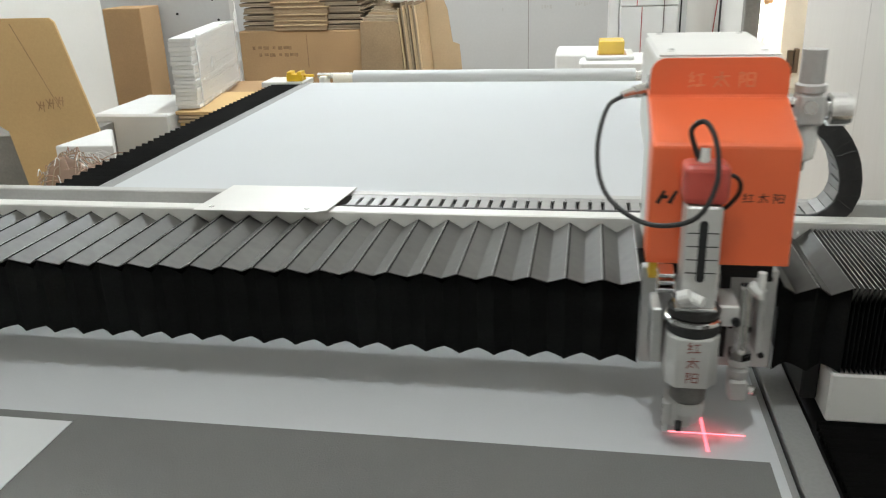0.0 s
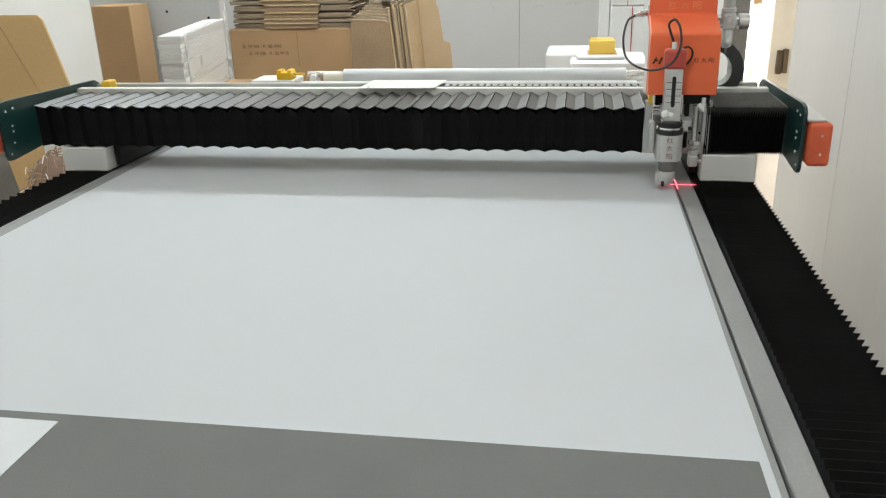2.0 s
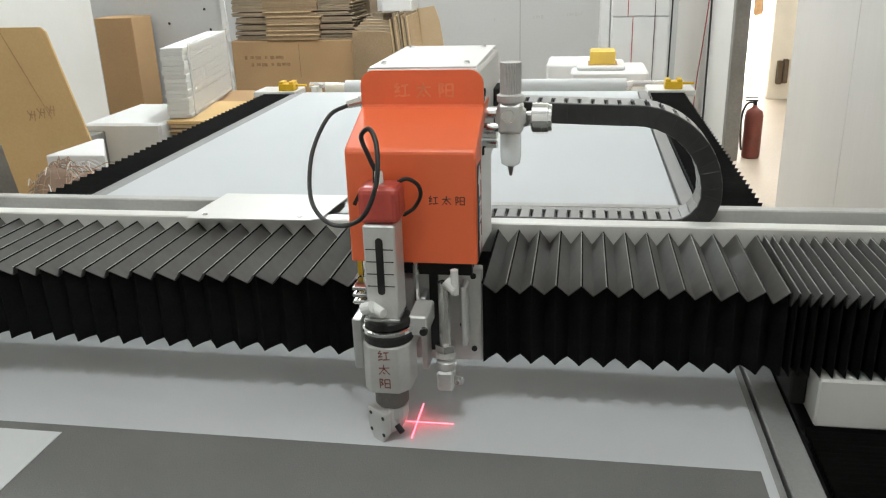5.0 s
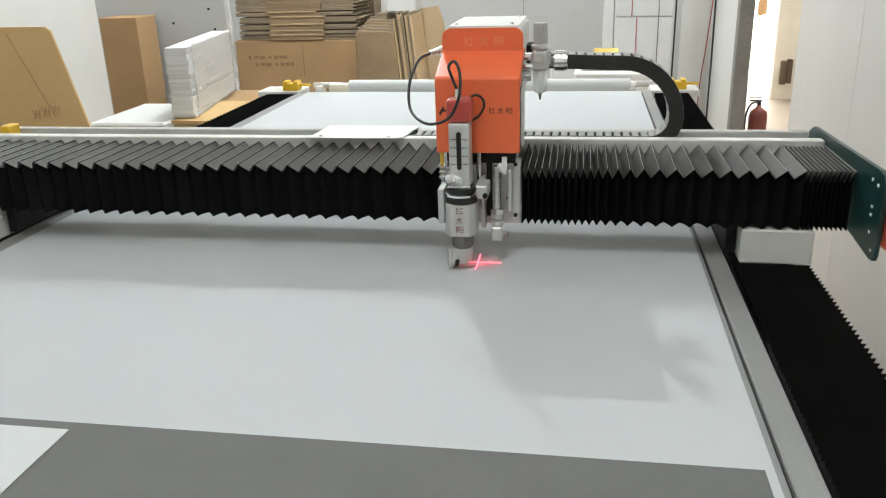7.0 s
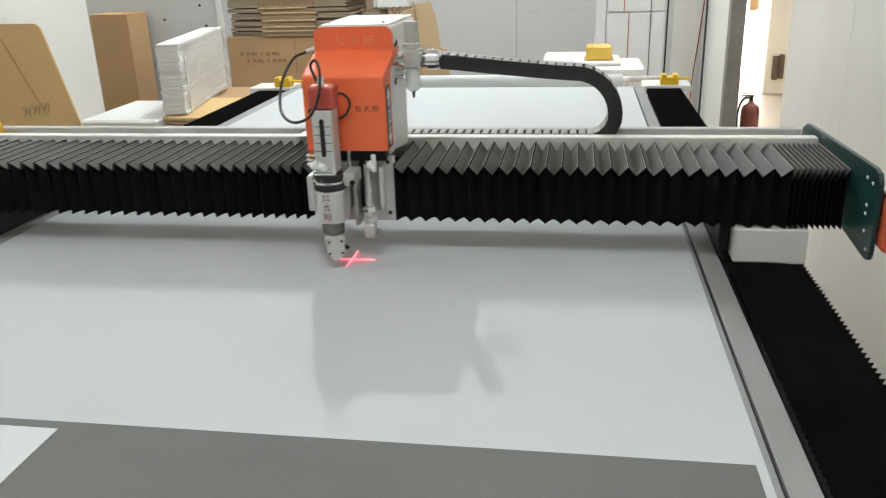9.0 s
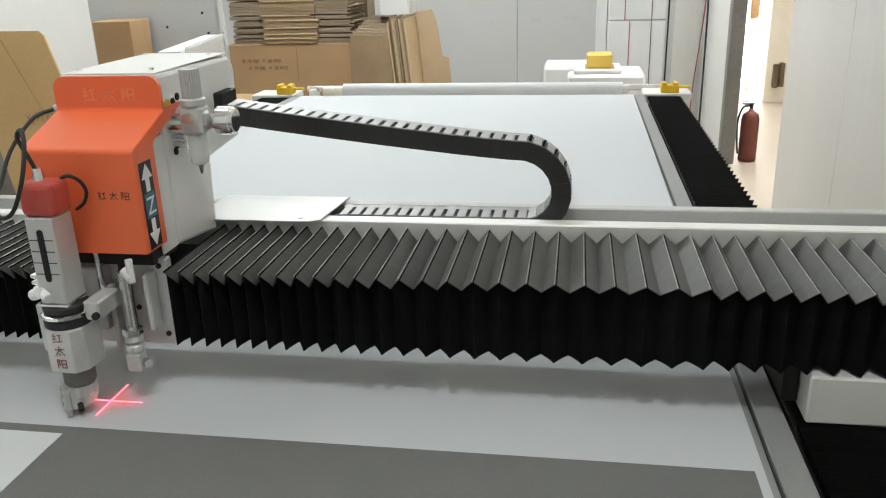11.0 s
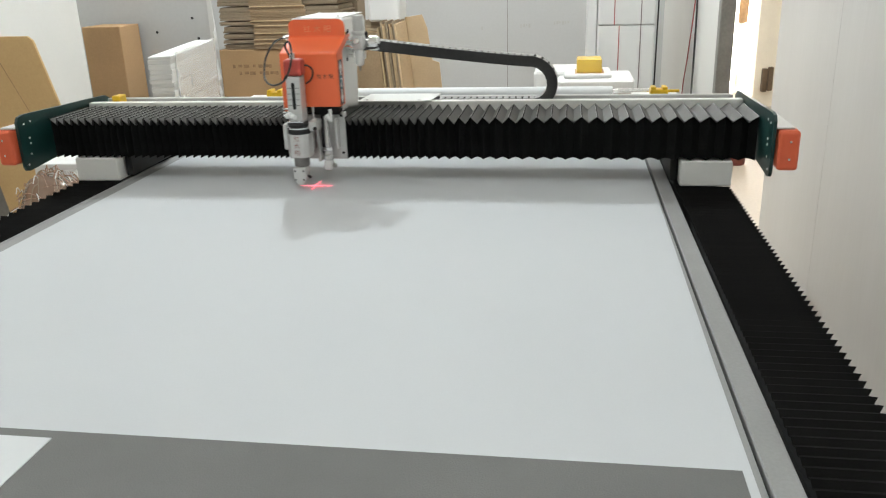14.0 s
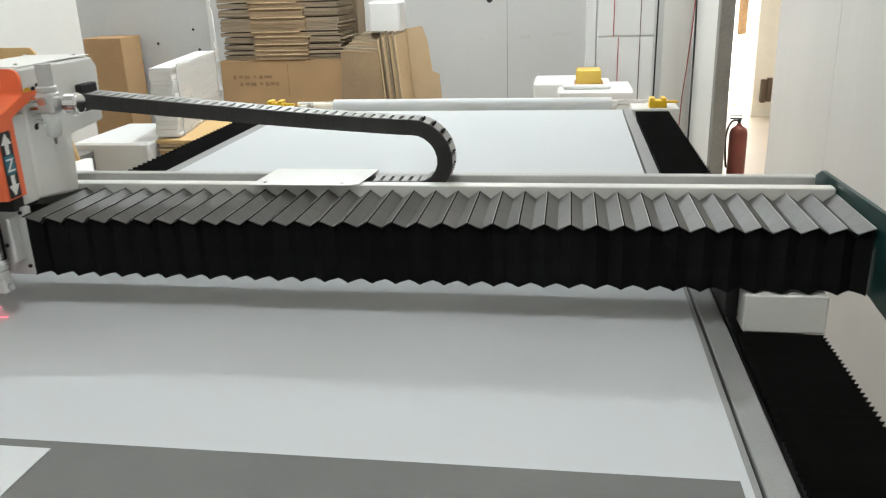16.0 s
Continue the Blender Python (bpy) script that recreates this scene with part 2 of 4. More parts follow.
def prism(points, axis, a, b, bevel=0.0, bm=None):
    """Extrudes an outline, given in the two other axes in x, y, z order, along axis from a to b."""
    own = bmesh.new()

    def place(p, h):
        v = list(p)
        v.insert("xyz".index(axis), h)
        return v
    lo = [own.verts.new(place(p, a)) for p in points]
    hi = [own.verts.new(place(p, b)) for p in points]
    n = len(points)
    own.faces.new(lo[::-1])
    own.faces.new(hi)
    for i in range(n):
        own.faces.new((lo[i], lo[(i + 1) % n], hi[(i + 1) % n], hi[i]))
    bmesh.ops.recalc_face_normals(own, faces=own.faces[:])
    if bevel:
        bmesh.ops.bevel(own, geom=own.edges[:], offset=bevel, segments=2, affect="EDGES", profile=0.5)
    return merge(bm, own)


def round_rect(x0, x1, z0, z1, r, n=5, corners=(1, 1, 1, 1)):
    out = []
    for k, (cx, cz, a0) in enumerate(((x1 - r, z1 - r, 0), (x0 + r, z1 - r, 90), (x0 + r, z0 + r, 180), (x1 - r, z0 + r, 270))):
        if corners[k]:
            out += [(cx + r * math.cos(radians(a0 + 90 * i / n)), cz + r * math.sin(radians(a0 + 90 * i / n))) for i in range(n + 1)]
        else:
            out.append(((x1, z1), (x0, z1), (x0, z0), (x1, z0))[k])
    return out


def tube(points, r, n=10, steps=8, bm=None):
    """A round cable along a smooth line through the points."""
    p = [Vector(q) for q in points]
    p = [2 * p[0] - p[1], *p, 2 * p[-1] - p[-2]]
    line = []
    for i in range(1, len(p) - 2):
        for s in range(steps):
            t = s / steps
            line.append(0.5 * (2 * p[i] + (p[i + 1] - p[i - 1]) * t + (2 * p[i - 1] - 5 * p[i] + 4 * p[i + 1] - p[i + 2]) * t * t + (3 * p[i] - p[i - 1] - 3 * p[i + 1] + p[i + 2]) * t ** 3))
    line.append(p[-2])
    own = bmesh.new()
    up = Vector((0.31, 0.17, 0.93))
    rings = []
    for i, c in enumerate(line):
        d = (line[min(i + 1, len(line) - 1)] - line[max(i - 1, 0)]).normalized()
        a = (up - d * up.dot(d)).normalized()
        up = a
        b = d.cross(a)
        rings.append([own.verts.new(c + r * (math.cos(2 * math.pi * k / n) * a + math.sin(2 * math.pi * k / n) * b)) for k in range(n)])
    for a, b in zip(rings, rings[1:]):
        for k in range(n):
            own.faces.new((a[k], a[(k + 1) % n], b[(k + 1) % n], b[k]))
    own.faces.new(rings[0][::-1])
    own.faces.new(rings[-1])
    return merge(bm, own)


def strokes(segs, origin, right, up, size, width, out, bm=None):
    """Brush strokes on a flat face, each from one point to another in units of size, as thin raised bars."""
    origin, right, up, out = Vector(origin), Vector(right), Vector(up), Vector(out)
    own = bmesh.new()
    for x0, y0, x1, y1 in segs:
        a, b = origin + size * (right * x0 + up * y0), origin + size * (right * x1 + up * y1)
        d = (b - a).normalized()
        s = out.cross(d).normalized() * width / 2
        lo = [own.verts.new(v) for v in (a - s, b - s * 0.7, b + s * 0.7, a + s)]
        hi = [own.verts.new(v.co + out * 0.0006) for v in lo]
        own.faces.new(hi)
        for i in range(4):
            own.faces.new((lo[i], lo[(i + 1) % 4], hi[(i + 1) % 4], hi[i]))
    return merge(bm, own)


# ---------------------------------------------------------------- room
XR, YF, XL, YB, ZC = 1.54, 8.6, -3.7, -3.2, 3.9
DOOR0, DOOR1 = 3.5, 4.98


def wall(name, bm, material, label):
    return tagged(part(name, bm, material), label, "wall", kind="structure")


tagged(part("floor", box(XL - 0.2, 4.4, YB - 0.2, 9.2, -0.12, 0.0), FLOOR), "tan smooth concrete workshop floor", "floor", kind="structure")
tagged(part("ceiling", box(XL - 0.2, 4.4, YB - 0.2, 9.2, ZC, ZC + 0.12), CEIL), "plain white painted ceiling", "ceiling", kind="structure")
wall("wall_east_near", box(XR, XR + 0.1, YB, DOOR0, 0, ZC), BOARD, "pale board-clad wall beside the cutting machine")
wall("wall_east_far", box(XR - 0.010, XR + 0.06, DOOR1 + 0.1, YF, 0, ZC), WALL, "white painted wall past the doorway")
wall("wall_east_lintel", box(XR, XR + 0.1, DOOR0, DOOR1, 2.3, ZC), WALL, "white wall piece above the doorway")
wall("wall_north", box(XL, XR, YF, YF + 0.12, 0, ZC), WALLFAR, "pale grey smooth panelled far wall")
wall("wall_west", box(XL - 0.12, XL, YB, YF + 0.12, 0, ZC), WALL, "plain white painted side wall")
wall("wall_south", box(XL, XR, YB - 0.12, YB, 0, ZC), WALL, "plain white painted wall")
wall("wall_corridor_end", box(2.52, 4.3, 7.6, 7.72, 0, ZC), WALL, "white wall at the end of the corridor")
wall("wall_corridor_lintel", box(XR + 0.06, 2.52, 7.6, 7.72, 2.4, ZC), WALL, "white wall above the open outer door")
wall("wall_corridor_side", box(4.2, 4.32, YB, 7.72, 0, ZC), WALL, "white corridor side wall")
wall("wall_corridor_south", box(XR + 0.1, 4.3, YB - 0.12, YB, 0, ZC), WALL, "white corridor end wall")
tagged(part("backdrop", box(1.2, 3.4, 8.9, 8.95, -0.1, 3.2), OUTSIDE), "bright overexposed daylight outside the door", "daylight", kind="structure")
tagged(part("door_frame", box(1.508, 1.605, DOOR1, DOOR1 + 0.1, 0, 2.35, 0.006), PILLAR), "dark grey steel door post", "door frame", kind="structure")
tagged(part("door_frame", box(2.295, 2.52, 7.5, 7.62, 0, 2.4, 0.006), FRAMEWOOD), "beige wooden frame of the outer door", "door frame", kind="structure")
# thin joints between the boards and panels
for y in (-0.4, 0.55, 1.6, 2.55):
    tagged(part("trim", box(XR - 0.0008, XR, y, y + 0.0025, 0, ZC), JOINT), "fine joint between wall boards", "trim", kind="structure")
tagged(part("trim", box(-0.178, -0.172, YF - 0.003, YF, 0, ZC), PILLAR), "dark joint in the panelled wall", "trim", kind="structure")
tagged(part("trim", box(-2.4, -2.393, YF - 0.003, YF, 0, ZC), PILLAR), "dark joint in the panelled wall", "trim", kind="structure")
# faint writing on the far wall, as plain bars
for x, z, n in ((-0.03, 0.705, 4), (0.34, 0.73, 6), (-0.47, 0.69, 1)):
    bm = None
    for i in range(n):
        bm = box(x + 0.030 * i, x + 0.030 * i + 0.016 + 0.006 * (i % 2), YF - 0.003, YF, z + 0.008 * (i % 3), z + 0.038 + 0.006 * (i % 2), bm=bm)
    tagged(part("wall_marking", bm, BARGREY), "faint grey marks on the far wall", "marking", kind="structure")
tagged(part("wall_hole", cyl((-0.37, YF - 0.004, 1.14), (-0.37, YF, 1.14), 0.035, n=20), DARK), "round dark hole in the far wall", "hole", kind="structure")

# housings for the added fill panels, all out of view
for x, y, z, watts in FILLS:
    tl = thing("light_panel", "wide white light panel added unseen on the ceiling as fill", "lamp", "ceiling light panels", at=(x, y, z))
    part("frame", box(-1.24, 1.24, -0.79, 0.79, 0.012, 0.06, 0.004), WHITEPAINT, tl)
    part("diffuser", box(-1.2, 1.2, -0.75, 0.75, 0.0, 0.0115), FILLGLOW, tl)
# A and B cast the gantry's shadows; the corridor one is an added fill
for x, y, z in (LAMP_A, LAMP_B, (2.7, 4.6, 3.80)):
    cl = thing("ceiling_lamp", "unseen white ceiling lamp with a lit round bulb", "lamp", "ceiling lamps", at=(x, y, z))
    part("base", lathe([(0.07, 0.1), (0.075, 0.08), (0.05, 0.07)][::-1]), WHITEPAINT, cl)
    part("stem", cyl((0, 0, 0.03), (0, 0, 0.072), 0.012), WHITEPAINT, cl)
    bulb = part("bulb", lathe([(0.012, -0.03), (0.035, -0.015), (0.042, 0.008), (0.02, 0.034)]), BULB, cl, smooth=True)
    bulb.visible_shadow = False


# ---------------------------------------------------------------- cutting table
table = thing("cutting_table", "long flat conveyor cutting table with white belt and grey edges", "cutting machine")
Y0, Y1 = -1.15, 2.77
part("base_frame", box(-0.92, 0.92, Y0, Y1 + 0.05, 0.60, T - 0.045, 0.006), WHITEPAINT, table, "white steel frame under the table")
for x in (-0.85, 0.77):
    for y in (Y0 + 0.05, 0.8, Y1 - 0.1):
        part("leg", box(x, x + 0.08, y, y + 0.08, 0.0, 0.60, 0.004), WHITEPAINT, table)
part("bed", box(-0.79, 0.747, Y0, Y1 + 0.02, T - 0.045, T - 0.004), BORDER, table, "grey table bed")
part("belt", prism([(-0.75, Y0), (0.7375, Y0), (0.737, 0.3), (0.744, 1.6), (0.746, Y1), (-0.75, Y1)], "z", T - 0.0035, T), BELT, table, "smooth white conveyor belt")
part("edge_strip", box(0.752, 0.79, Y0, Y1 + 0.02, T - 0.045, T - 0.001, 0.002), BORDER, table, "grey edge profile with a dark groove")
part("edge_groove", box(0.747, 0.752, Y0, Y1, T - 0.045, T - 0.012), DARK, table)
part("edge_strip", box(-0.802, -0.79, Y0, Y1 + 0.02, T - 0.045, T - 0.003, 0.002), BORDER, table)
for s in (-1, 1):
    part("rail_bed", box(min(s * 0.81, s * 0.935), max(s * 0.81, s * 0.935), Y0, Y1, T - 0.05, T - 0.035), DARK, table)
    part("end_platform", box(min(s * 0.79, s * 0.99), max(s * 0.79, s * 0.99), Y1 - 0.02, Y1 + 0.14, T - 0.02, T + 0.006, 0.003), WHITEPAINT, table, "white end plate of the rail")

felt = tagged(part("felt_sheet", prism([(-0.70, Y0 + 0.05), (0.722, Y0 + 0.05), (0.725, 0.0), (-0.70, 0.0)], "z", T + 0.0002, T + 0.0022), FELT), "flat grey felt sheet lying on the white belt", "sheet")
small = tagged(part("paper_sheet", prism([(-0.68, -0.45), (-0.163, -0.45), (-0.165, -0.019), (-0.68, -0.018)], "z", T + 0.0024, T + 0.0034), PAPER), "white rectangular sheet lying on grey felt", "sheet")

# roll of material past the end of the table
roll = thing("material_roll", "white material roll on a steel bar at the table's end", "roll", at=(0, 2.95, 0.842))
part("roll", cyl((-0.60, 0, 0), (0.71, 0, 0), 0.036, n=32), PAPER, roll, smooth=False)
part("bar", cyl((-0.78, 0, 0.012), (0.96, 0, 0.012), 0.014), STEEL, roll)
part("core", cyl((-0.70, 0, 0), (-0.60, 0, 0), 0.024), FRAMEWOOD, roll, "beige cardboard core end")
part("collar", cyl((0.71, 0, 0), (0.735, 0, 0), 0.026), STEEL, roll)
for x in (-0.76, 0.90):
    part("bracket", box(x, x + 0.03, -0.05, 0.03, -0.06, 0.014, 0.003), WHITEPAINT, roll)
for x, wide in ((-0.836, 0.075), (0.900, 0.075)):
    yb = thing("stop_block", "small notched yellow plastic block on the rail's end plate", "block", "stop blocks", at=(x, 2.80, T + 0.006))
    bm = box(-wide / 2, wide / 2, -0.03, 0.03, 0, 0.032, 0.003)
    for k in (-1, 1):
        bm = box(k * wide * 0.32 - 0.011, k * wide * 0.32 + 0.011, -0.03, 0.03, 0.03, 0.043, 0.003, bm=bm)
    part("body", bm, YELLOW, yb)
    part("pin", cyl((wide * 0.5, 0, 0.022), (wide * 0.5 + 0.05, 0, 0.022), 0.006), YELLOW, yb)


# ---------------------------------------------------------------- gantry
# seconds, gantry's way along the table, head's way across it
RIDE = [(0, .050, .656), (.1, .053, .712), (.2, .057, .746), (.35, .060, .749), (.5, .062, .749), (.7, .205, .749), (1, .444, .749), (1.25, .618, .749), (1.5, .793, .748), (1.75, .978, .748),
        (2, 1.158, .748), (2.2, 1.268, .748), (2.4, 1.287, .746), (2.5, 1.282, .737), (2.7, 1.205, .705), (3, .907, .608), (3.25, .690, .530), (3.5, .467, .450), (3.75, .245, .375), (4, .062, .306), (4.2, .058, .302),
        (5.2, .058, .302), (6.15, .062, .303), (6.3, .145, .303), (6.5, .280, .303), (6.75, .465, .303), (7, .648, .303), (7.25, .822, .303), (7.5, .988, .303), (7.8, 1.190, .303), (8, 1.274, .303), (8.15, 1.272, .302),
        (8.3, 1.222, .288), (8.5, 1.061, .224), (8.75, .845, .145), (9, .626, .067), (9.25, .415, -.010), (9.5, .214, -.085), (9.7, .082, -.138), (9.9, .068, -.144), (11, .068, -.144), (11.75, .072, -.144), (12, .140, -.143),
        (12.25, .310, -.141), (12.5, .488, -.140), (12.75, .684, -.138), (13, .880, -.137), (13.25, 1.058, -.134), (13.5, 1.213, -.132), (13.7, 1.270, -.132), (13.9, 1.272, -.140), (14, 1.271, -.187), (14.15, 1.272, -.303), (14.3, 1.273, -.420), (14.4, 1.273, -.495),
        (14.5, 1.273, -.563), (14.7, 1.270, -.566), (14.8, 1.243, -.566), (15, 1.130, -.566), (15.25, .948, -.567), (15.5, .762, -.567), (15.75, .577, -.567), (16, .3915, -.567)]

gantry = thing("gantry", "moving gantry beam with pale aluminium top and dark green end plates", "gantry")
# unseen underside serves as a reflector for the band under the beam
part("beam", box(-1.0, 1.0, 0.118, 0.262, T + 0.1335, T + 0.1475, 0.002), CREAM, gantry, "beam underside, coloured cream to bounce warm light below")
# added black plate keeps the gaps between the folds dark
part("inner_cover", box(-0.995, 0.995, 0.104, 0.263, T + 0.1476, T + 0.150, bm=box(-0.995, 0.995, 0.104, 0.1175, T + 0.1335, T + 0.1476)), DARK, gantry, "black plate added so the gaps between folds look shaded")
part("top_rail", box(-1.0, 1.0, 0.264, 0.292, T + 0.1335, T + 0.1965, 0.002), BAR, gantry, "pale smooth rail along the beam")
part("top_tray", box(-1.0, 1.0, 0.2935, 0.380, T + 0.154, T + 0.1640, 0.002), BARGREY, gantry, "grey tray along the beam")
part("tray_lip", box(-0.99, 0.99, 0.360, 0.382, T + 0.1665, T + 0.195, 0.002), BARGREY, gantry)
PLATE = [(0.405, T + 0.188), (0.37, T + 0.205), (-0.06, T + 0.218), (-0.082, T + 0.214), (-0.092, T + 0.20), (-0.092, T + 0.075), (-0.085, T + 0.062), (-0.07, T + 0.060), (0.05, T + 0.07), (0.37, T + 0.075), (0.405, T + 0.09)]
for s in (-1, 1):
    a, b = sorted((s * 1.003, s * 1.011))
    pl = part("end_plate", prism(PLATE, "x", a, b), GREEN, gantry, "dark green end plate")
    for y, z in ((-0.035, .195), (-0.065, .192), (-0.05, .150), (-0.05, .135), (-0.055, .105), (-0.075, .078)):
        part("bolt", cyl((s * 1.003, y, T + z), (s * 1.0015, y, T + z), 0.0031, n=10), LABEL, pl)
    x0, x1 = sorted((s * 1.015, s * 1.064))
    cap = part("end_cap", box(x0, x1, -0.115, 0.06, T + 0.083, T + 0.182, 0.009, 3), CAPORANGE, gantry, "orange plastic end cap")
    for z in (.112, .155):
        part("screw", cyl((s * 1.041, -0.1150, T + z), (s * 1.041, -0.1168, T + z), 0.003, n=10), CHROME, cap)
    part("cap_lid", box(*sorted((s * 1.012, s * 1.052)), -0.10, 0.10, T + 0.1825, T + 0.1875, 0.001), ALU, gantry)
    x0, x1 = sorted((s * 0.812, s * 0.946))
    part("carriage_block", box(x0, x1, 0.056, 0.36, T - 0.003, T + 0.066, 0.003), WHITEPAINT, gantry, "white painted carriage block")
    x0, x1 = sorted((s * 0.79, s * 0.811))
    part("carriage_side", box(x0, x1, 0.10, 0.36, T + 0.004, T + 0.115, 0.002), DARK, gantry)
    x0, x1 = sorted((s * 0.83, s * 0.93))
    part("carriage_post", box(x0, x1, 0.12, 0.26, T + 0.0665, T + 0.1330, 0.002), DARK, gantry)
cover = part("cover_plate", prism([(-0.115, 0.245), (0.085, 0.245), (0.105, 0.255), (0.118, 0.385), (-0.105, 0.385)], "z", T + 0.1985, T + 0.2005), WHITEPAINT, gantry, "thin white metal cover plate")
for x in (-0.09, 0.07):
    part("screw", cyl((x, 0.262, T + 0.2000), (x, 0.262, T + 0.2018), 0.0045, n=10), STEEL, cover)
part("cable_clip", box(-0.940, -0.913, 0.300, 0.345, T + 0.1645, T + 0.2120, 0.003), YELLOW, gantry, "small yellow plastic clip")
part("cover_support", box(-0.10, 0.085, 0.30, 0.3585, T + 0.1665, T + 0.1984, 0.002), BAR, gantry)

# bellows over the beam: flat folds that tilt as the bellows is drawn out
FOLDS, FW = 34, 0.0270


def slab_mesh(bm, x0, x1, y0, y1, z0, z1, slot):
    v = [bm.verts.new(c) for c in ((x0, y0, z0), (x1, y0, z0), (x1, y1, z0), (x0, y1, z0), (x0, y0, z1), (x1, y0, z1), (x1, y1, z1), (x0, y1, z1))]
    for f in ((0, 3, 2, 1), (4, 5, 6, 7), (0, 1, 5, 4), (1, 2, 6, 5), (2, 3, 7, 6), (3, 0, 4, 7)):
        bm.faces.new([v[i] for i in f]).material_index = slot


def top_fold(side):
    """A flat fold of the beam's top; the ridge, on the side given, has a welded hem, coloured dark for shade at the
    left, pale for backlight at the right.
    """
    bm = bmesh.new()
    w, hem = FW / 2, (0.0024 if side < 0 else 0.0008)
    lo, hi = (-w + hem, w) if side < 0 else (-w, w - hem)
    slab_mesh(bm, lo, hi, 0.047, 0.262, -0.0006, 0.0006, 0)
    slab_mesh(bm, *((-w, lo) if side < 0 else (hi, w)), 0.047, 0.262, -0.0009, 0.0009, 1)
    # the front end is mitred back towards the valley
    for v in bm.verts:
        if v.co.y < 0.1:
            v.co.y += 0.018 * (0.5 - side * v.co.x / FW)
    me = bpy.data.meshes.new("top_fold")
    bm.to_mesh(me)
    bm.free()
    # top folds take the lighter cloth for the light they catch
    me.materials.append(LITFAB)
    # hem colour paints the ridge's shadow line left, its bright edge right
    me.materials.append(BLACKFAB if side < 0 else LITHEM)
    return me


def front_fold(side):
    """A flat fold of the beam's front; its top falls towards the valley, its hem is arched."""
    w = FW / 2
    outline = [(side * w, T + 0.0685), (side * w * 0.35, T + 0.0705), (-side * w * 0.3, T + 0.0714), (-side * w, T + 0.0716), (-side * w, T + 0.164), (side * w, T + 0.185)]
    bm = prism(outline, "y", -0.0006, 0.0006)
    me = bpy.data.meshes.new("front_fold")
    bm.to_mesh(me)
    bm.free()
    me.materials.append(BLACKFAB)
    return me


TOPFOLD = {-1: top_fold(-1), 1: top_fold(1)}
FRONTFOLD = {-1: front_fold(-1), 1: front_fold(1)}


def make_bellows(name, label, sign):
    holder = thing(name, label, "bellows", "beam bellows")
    folds = []
    for i in range(FOLDS):
        for side in (0, 1):
            ridge = -1 if (side == 0) == (sign > 0) else 1
            top = new("top_fold", TOPFOLD[ridge])
            front = new("front_fold", FRONTFOLD[ridge])
            top.parent = front.parent = holder
            folds.append((i, side, top, front))
    return holder, folds


left_bellows, left_folds = make_bellows("accordion_cover", "black pleated bellows over the beam, top folds coloured lighter as lit", -1)
right_bellows, right_folds = make_bellows("accordion_cover", "black pleated bellows over the beam, top folds coloured lighter as lit", 1)

# black pleated covers over the two side rails
RAIL = {(-1, 0): 64, (-1, 1): 60, (1, 0): 92, (1, 1): 56}
rail_covers = []
for s in (-1, 1):
    for end in (0, 1):
        count = RAIL[(s, end)]
        rw = (2.125 if end == 0 else 2.34) / count / 2 * 1.08
        shapes = []
        for side in (0, 1):
            # the valley edge is cut narrower than the ridge
            bm = box(min(s * 0.803, s * 0.946), max(s * 0.803, s * 0.946), -rw / 2, rw / 2, -0.0007, 0.0007)
            for v in bm.verts:
                if abs(v.co.x) > 0.9 and v.co.y * (1 - 2 * side) > 0:
                    v.co.x -= s * 0.008
            me = bpy.data.meshes.new("rail_fold")
            bm.to_mesh(me)
            bm.free()
            me.materials.append(RAILFAB)
            shapes.append(me)
        holder = thing("rail_cover", "black pleated cover over the table's side rail", "bellows", "rail covers")
        folds = []
        for i in range(count):
            for side in (0, 1):
                f = new("rail_fold", shapes[side])
                f.parent = holder
                folds.append((i, side, f))
        rail_covers.append((holder, end, folds, count, rw))

# cable chain
LINKS, LP = 53, 0.0195
chain = thing("cable_chain", "black plastic cable chain with grey cross bars", "cable chain")


def link_mesh():
    """Two side plates that overlap their neighbours, joined by cross ribs."""
    bm = None
    for y in (0.2960, 0.3495):
        bm = box(-0.0135, 0.0135, y, y + 0.006, -0.0152, 0.0152, 0.0010, bm=bm)
    for z in (-0.0120, 0.0090):
        bm = box(-0.0088, 0.0088, 0.3025, 0.3490, z, z + 0.003, bm=bm)
    return bm


def crossbar_mesh():
    """Cover plates of a link, inside and outside the bend, with an open slot beside each."""
    bm = None
    for z0 in (-0.0158, 0.0126):
        bm = box(-0.0068, 0.0068, 0.2993, 0.3545, z0, z0 + 0.0032, 0.0007, bm=bm)
        bm = box(-0.0096, 0.0096, 0.3385, 0.3540, z0 + 0.0003, z0 + 0.0029, bm=bm)
    return bm


links = []
for i in range(LINKS):
    if i == 0:
        lk = part("link", link_mesh(), CHAIN, chain)
        cb = part("crossbar", crossbar_mesh(), CHAINBAR, lk, "grey plastic cross bar")
    else:
        lk = new("link", links[0].data)
        lk.parent = chain
        cb = new("crossbar", links[0].children[0].data)
        cb.parent = lk
        tagged(cb, "grey plastic cross bar")
    links.append(lk)


# ---------------------------------------------------------------- cutting head
head = thing("knife_carriage", "white and orange cutting carriage riding on the gantry beam", "carriage")
# orange front cover, a bent sheet with side cheeks
prof = [(0.022, T + .222), (0.022, T + .3605), (0.0228, T + .3632), (0.0250, T + .3655), (0.028, T + .3672), (0.113, T + .3985), (0.1165, T + .4005), (0.118, T + .404)]
bm = bmesh.new()
nseg = len(prof)
R = 0.080
rows = []
for y, z in prof:
    rows.append((y, z))
outer = []
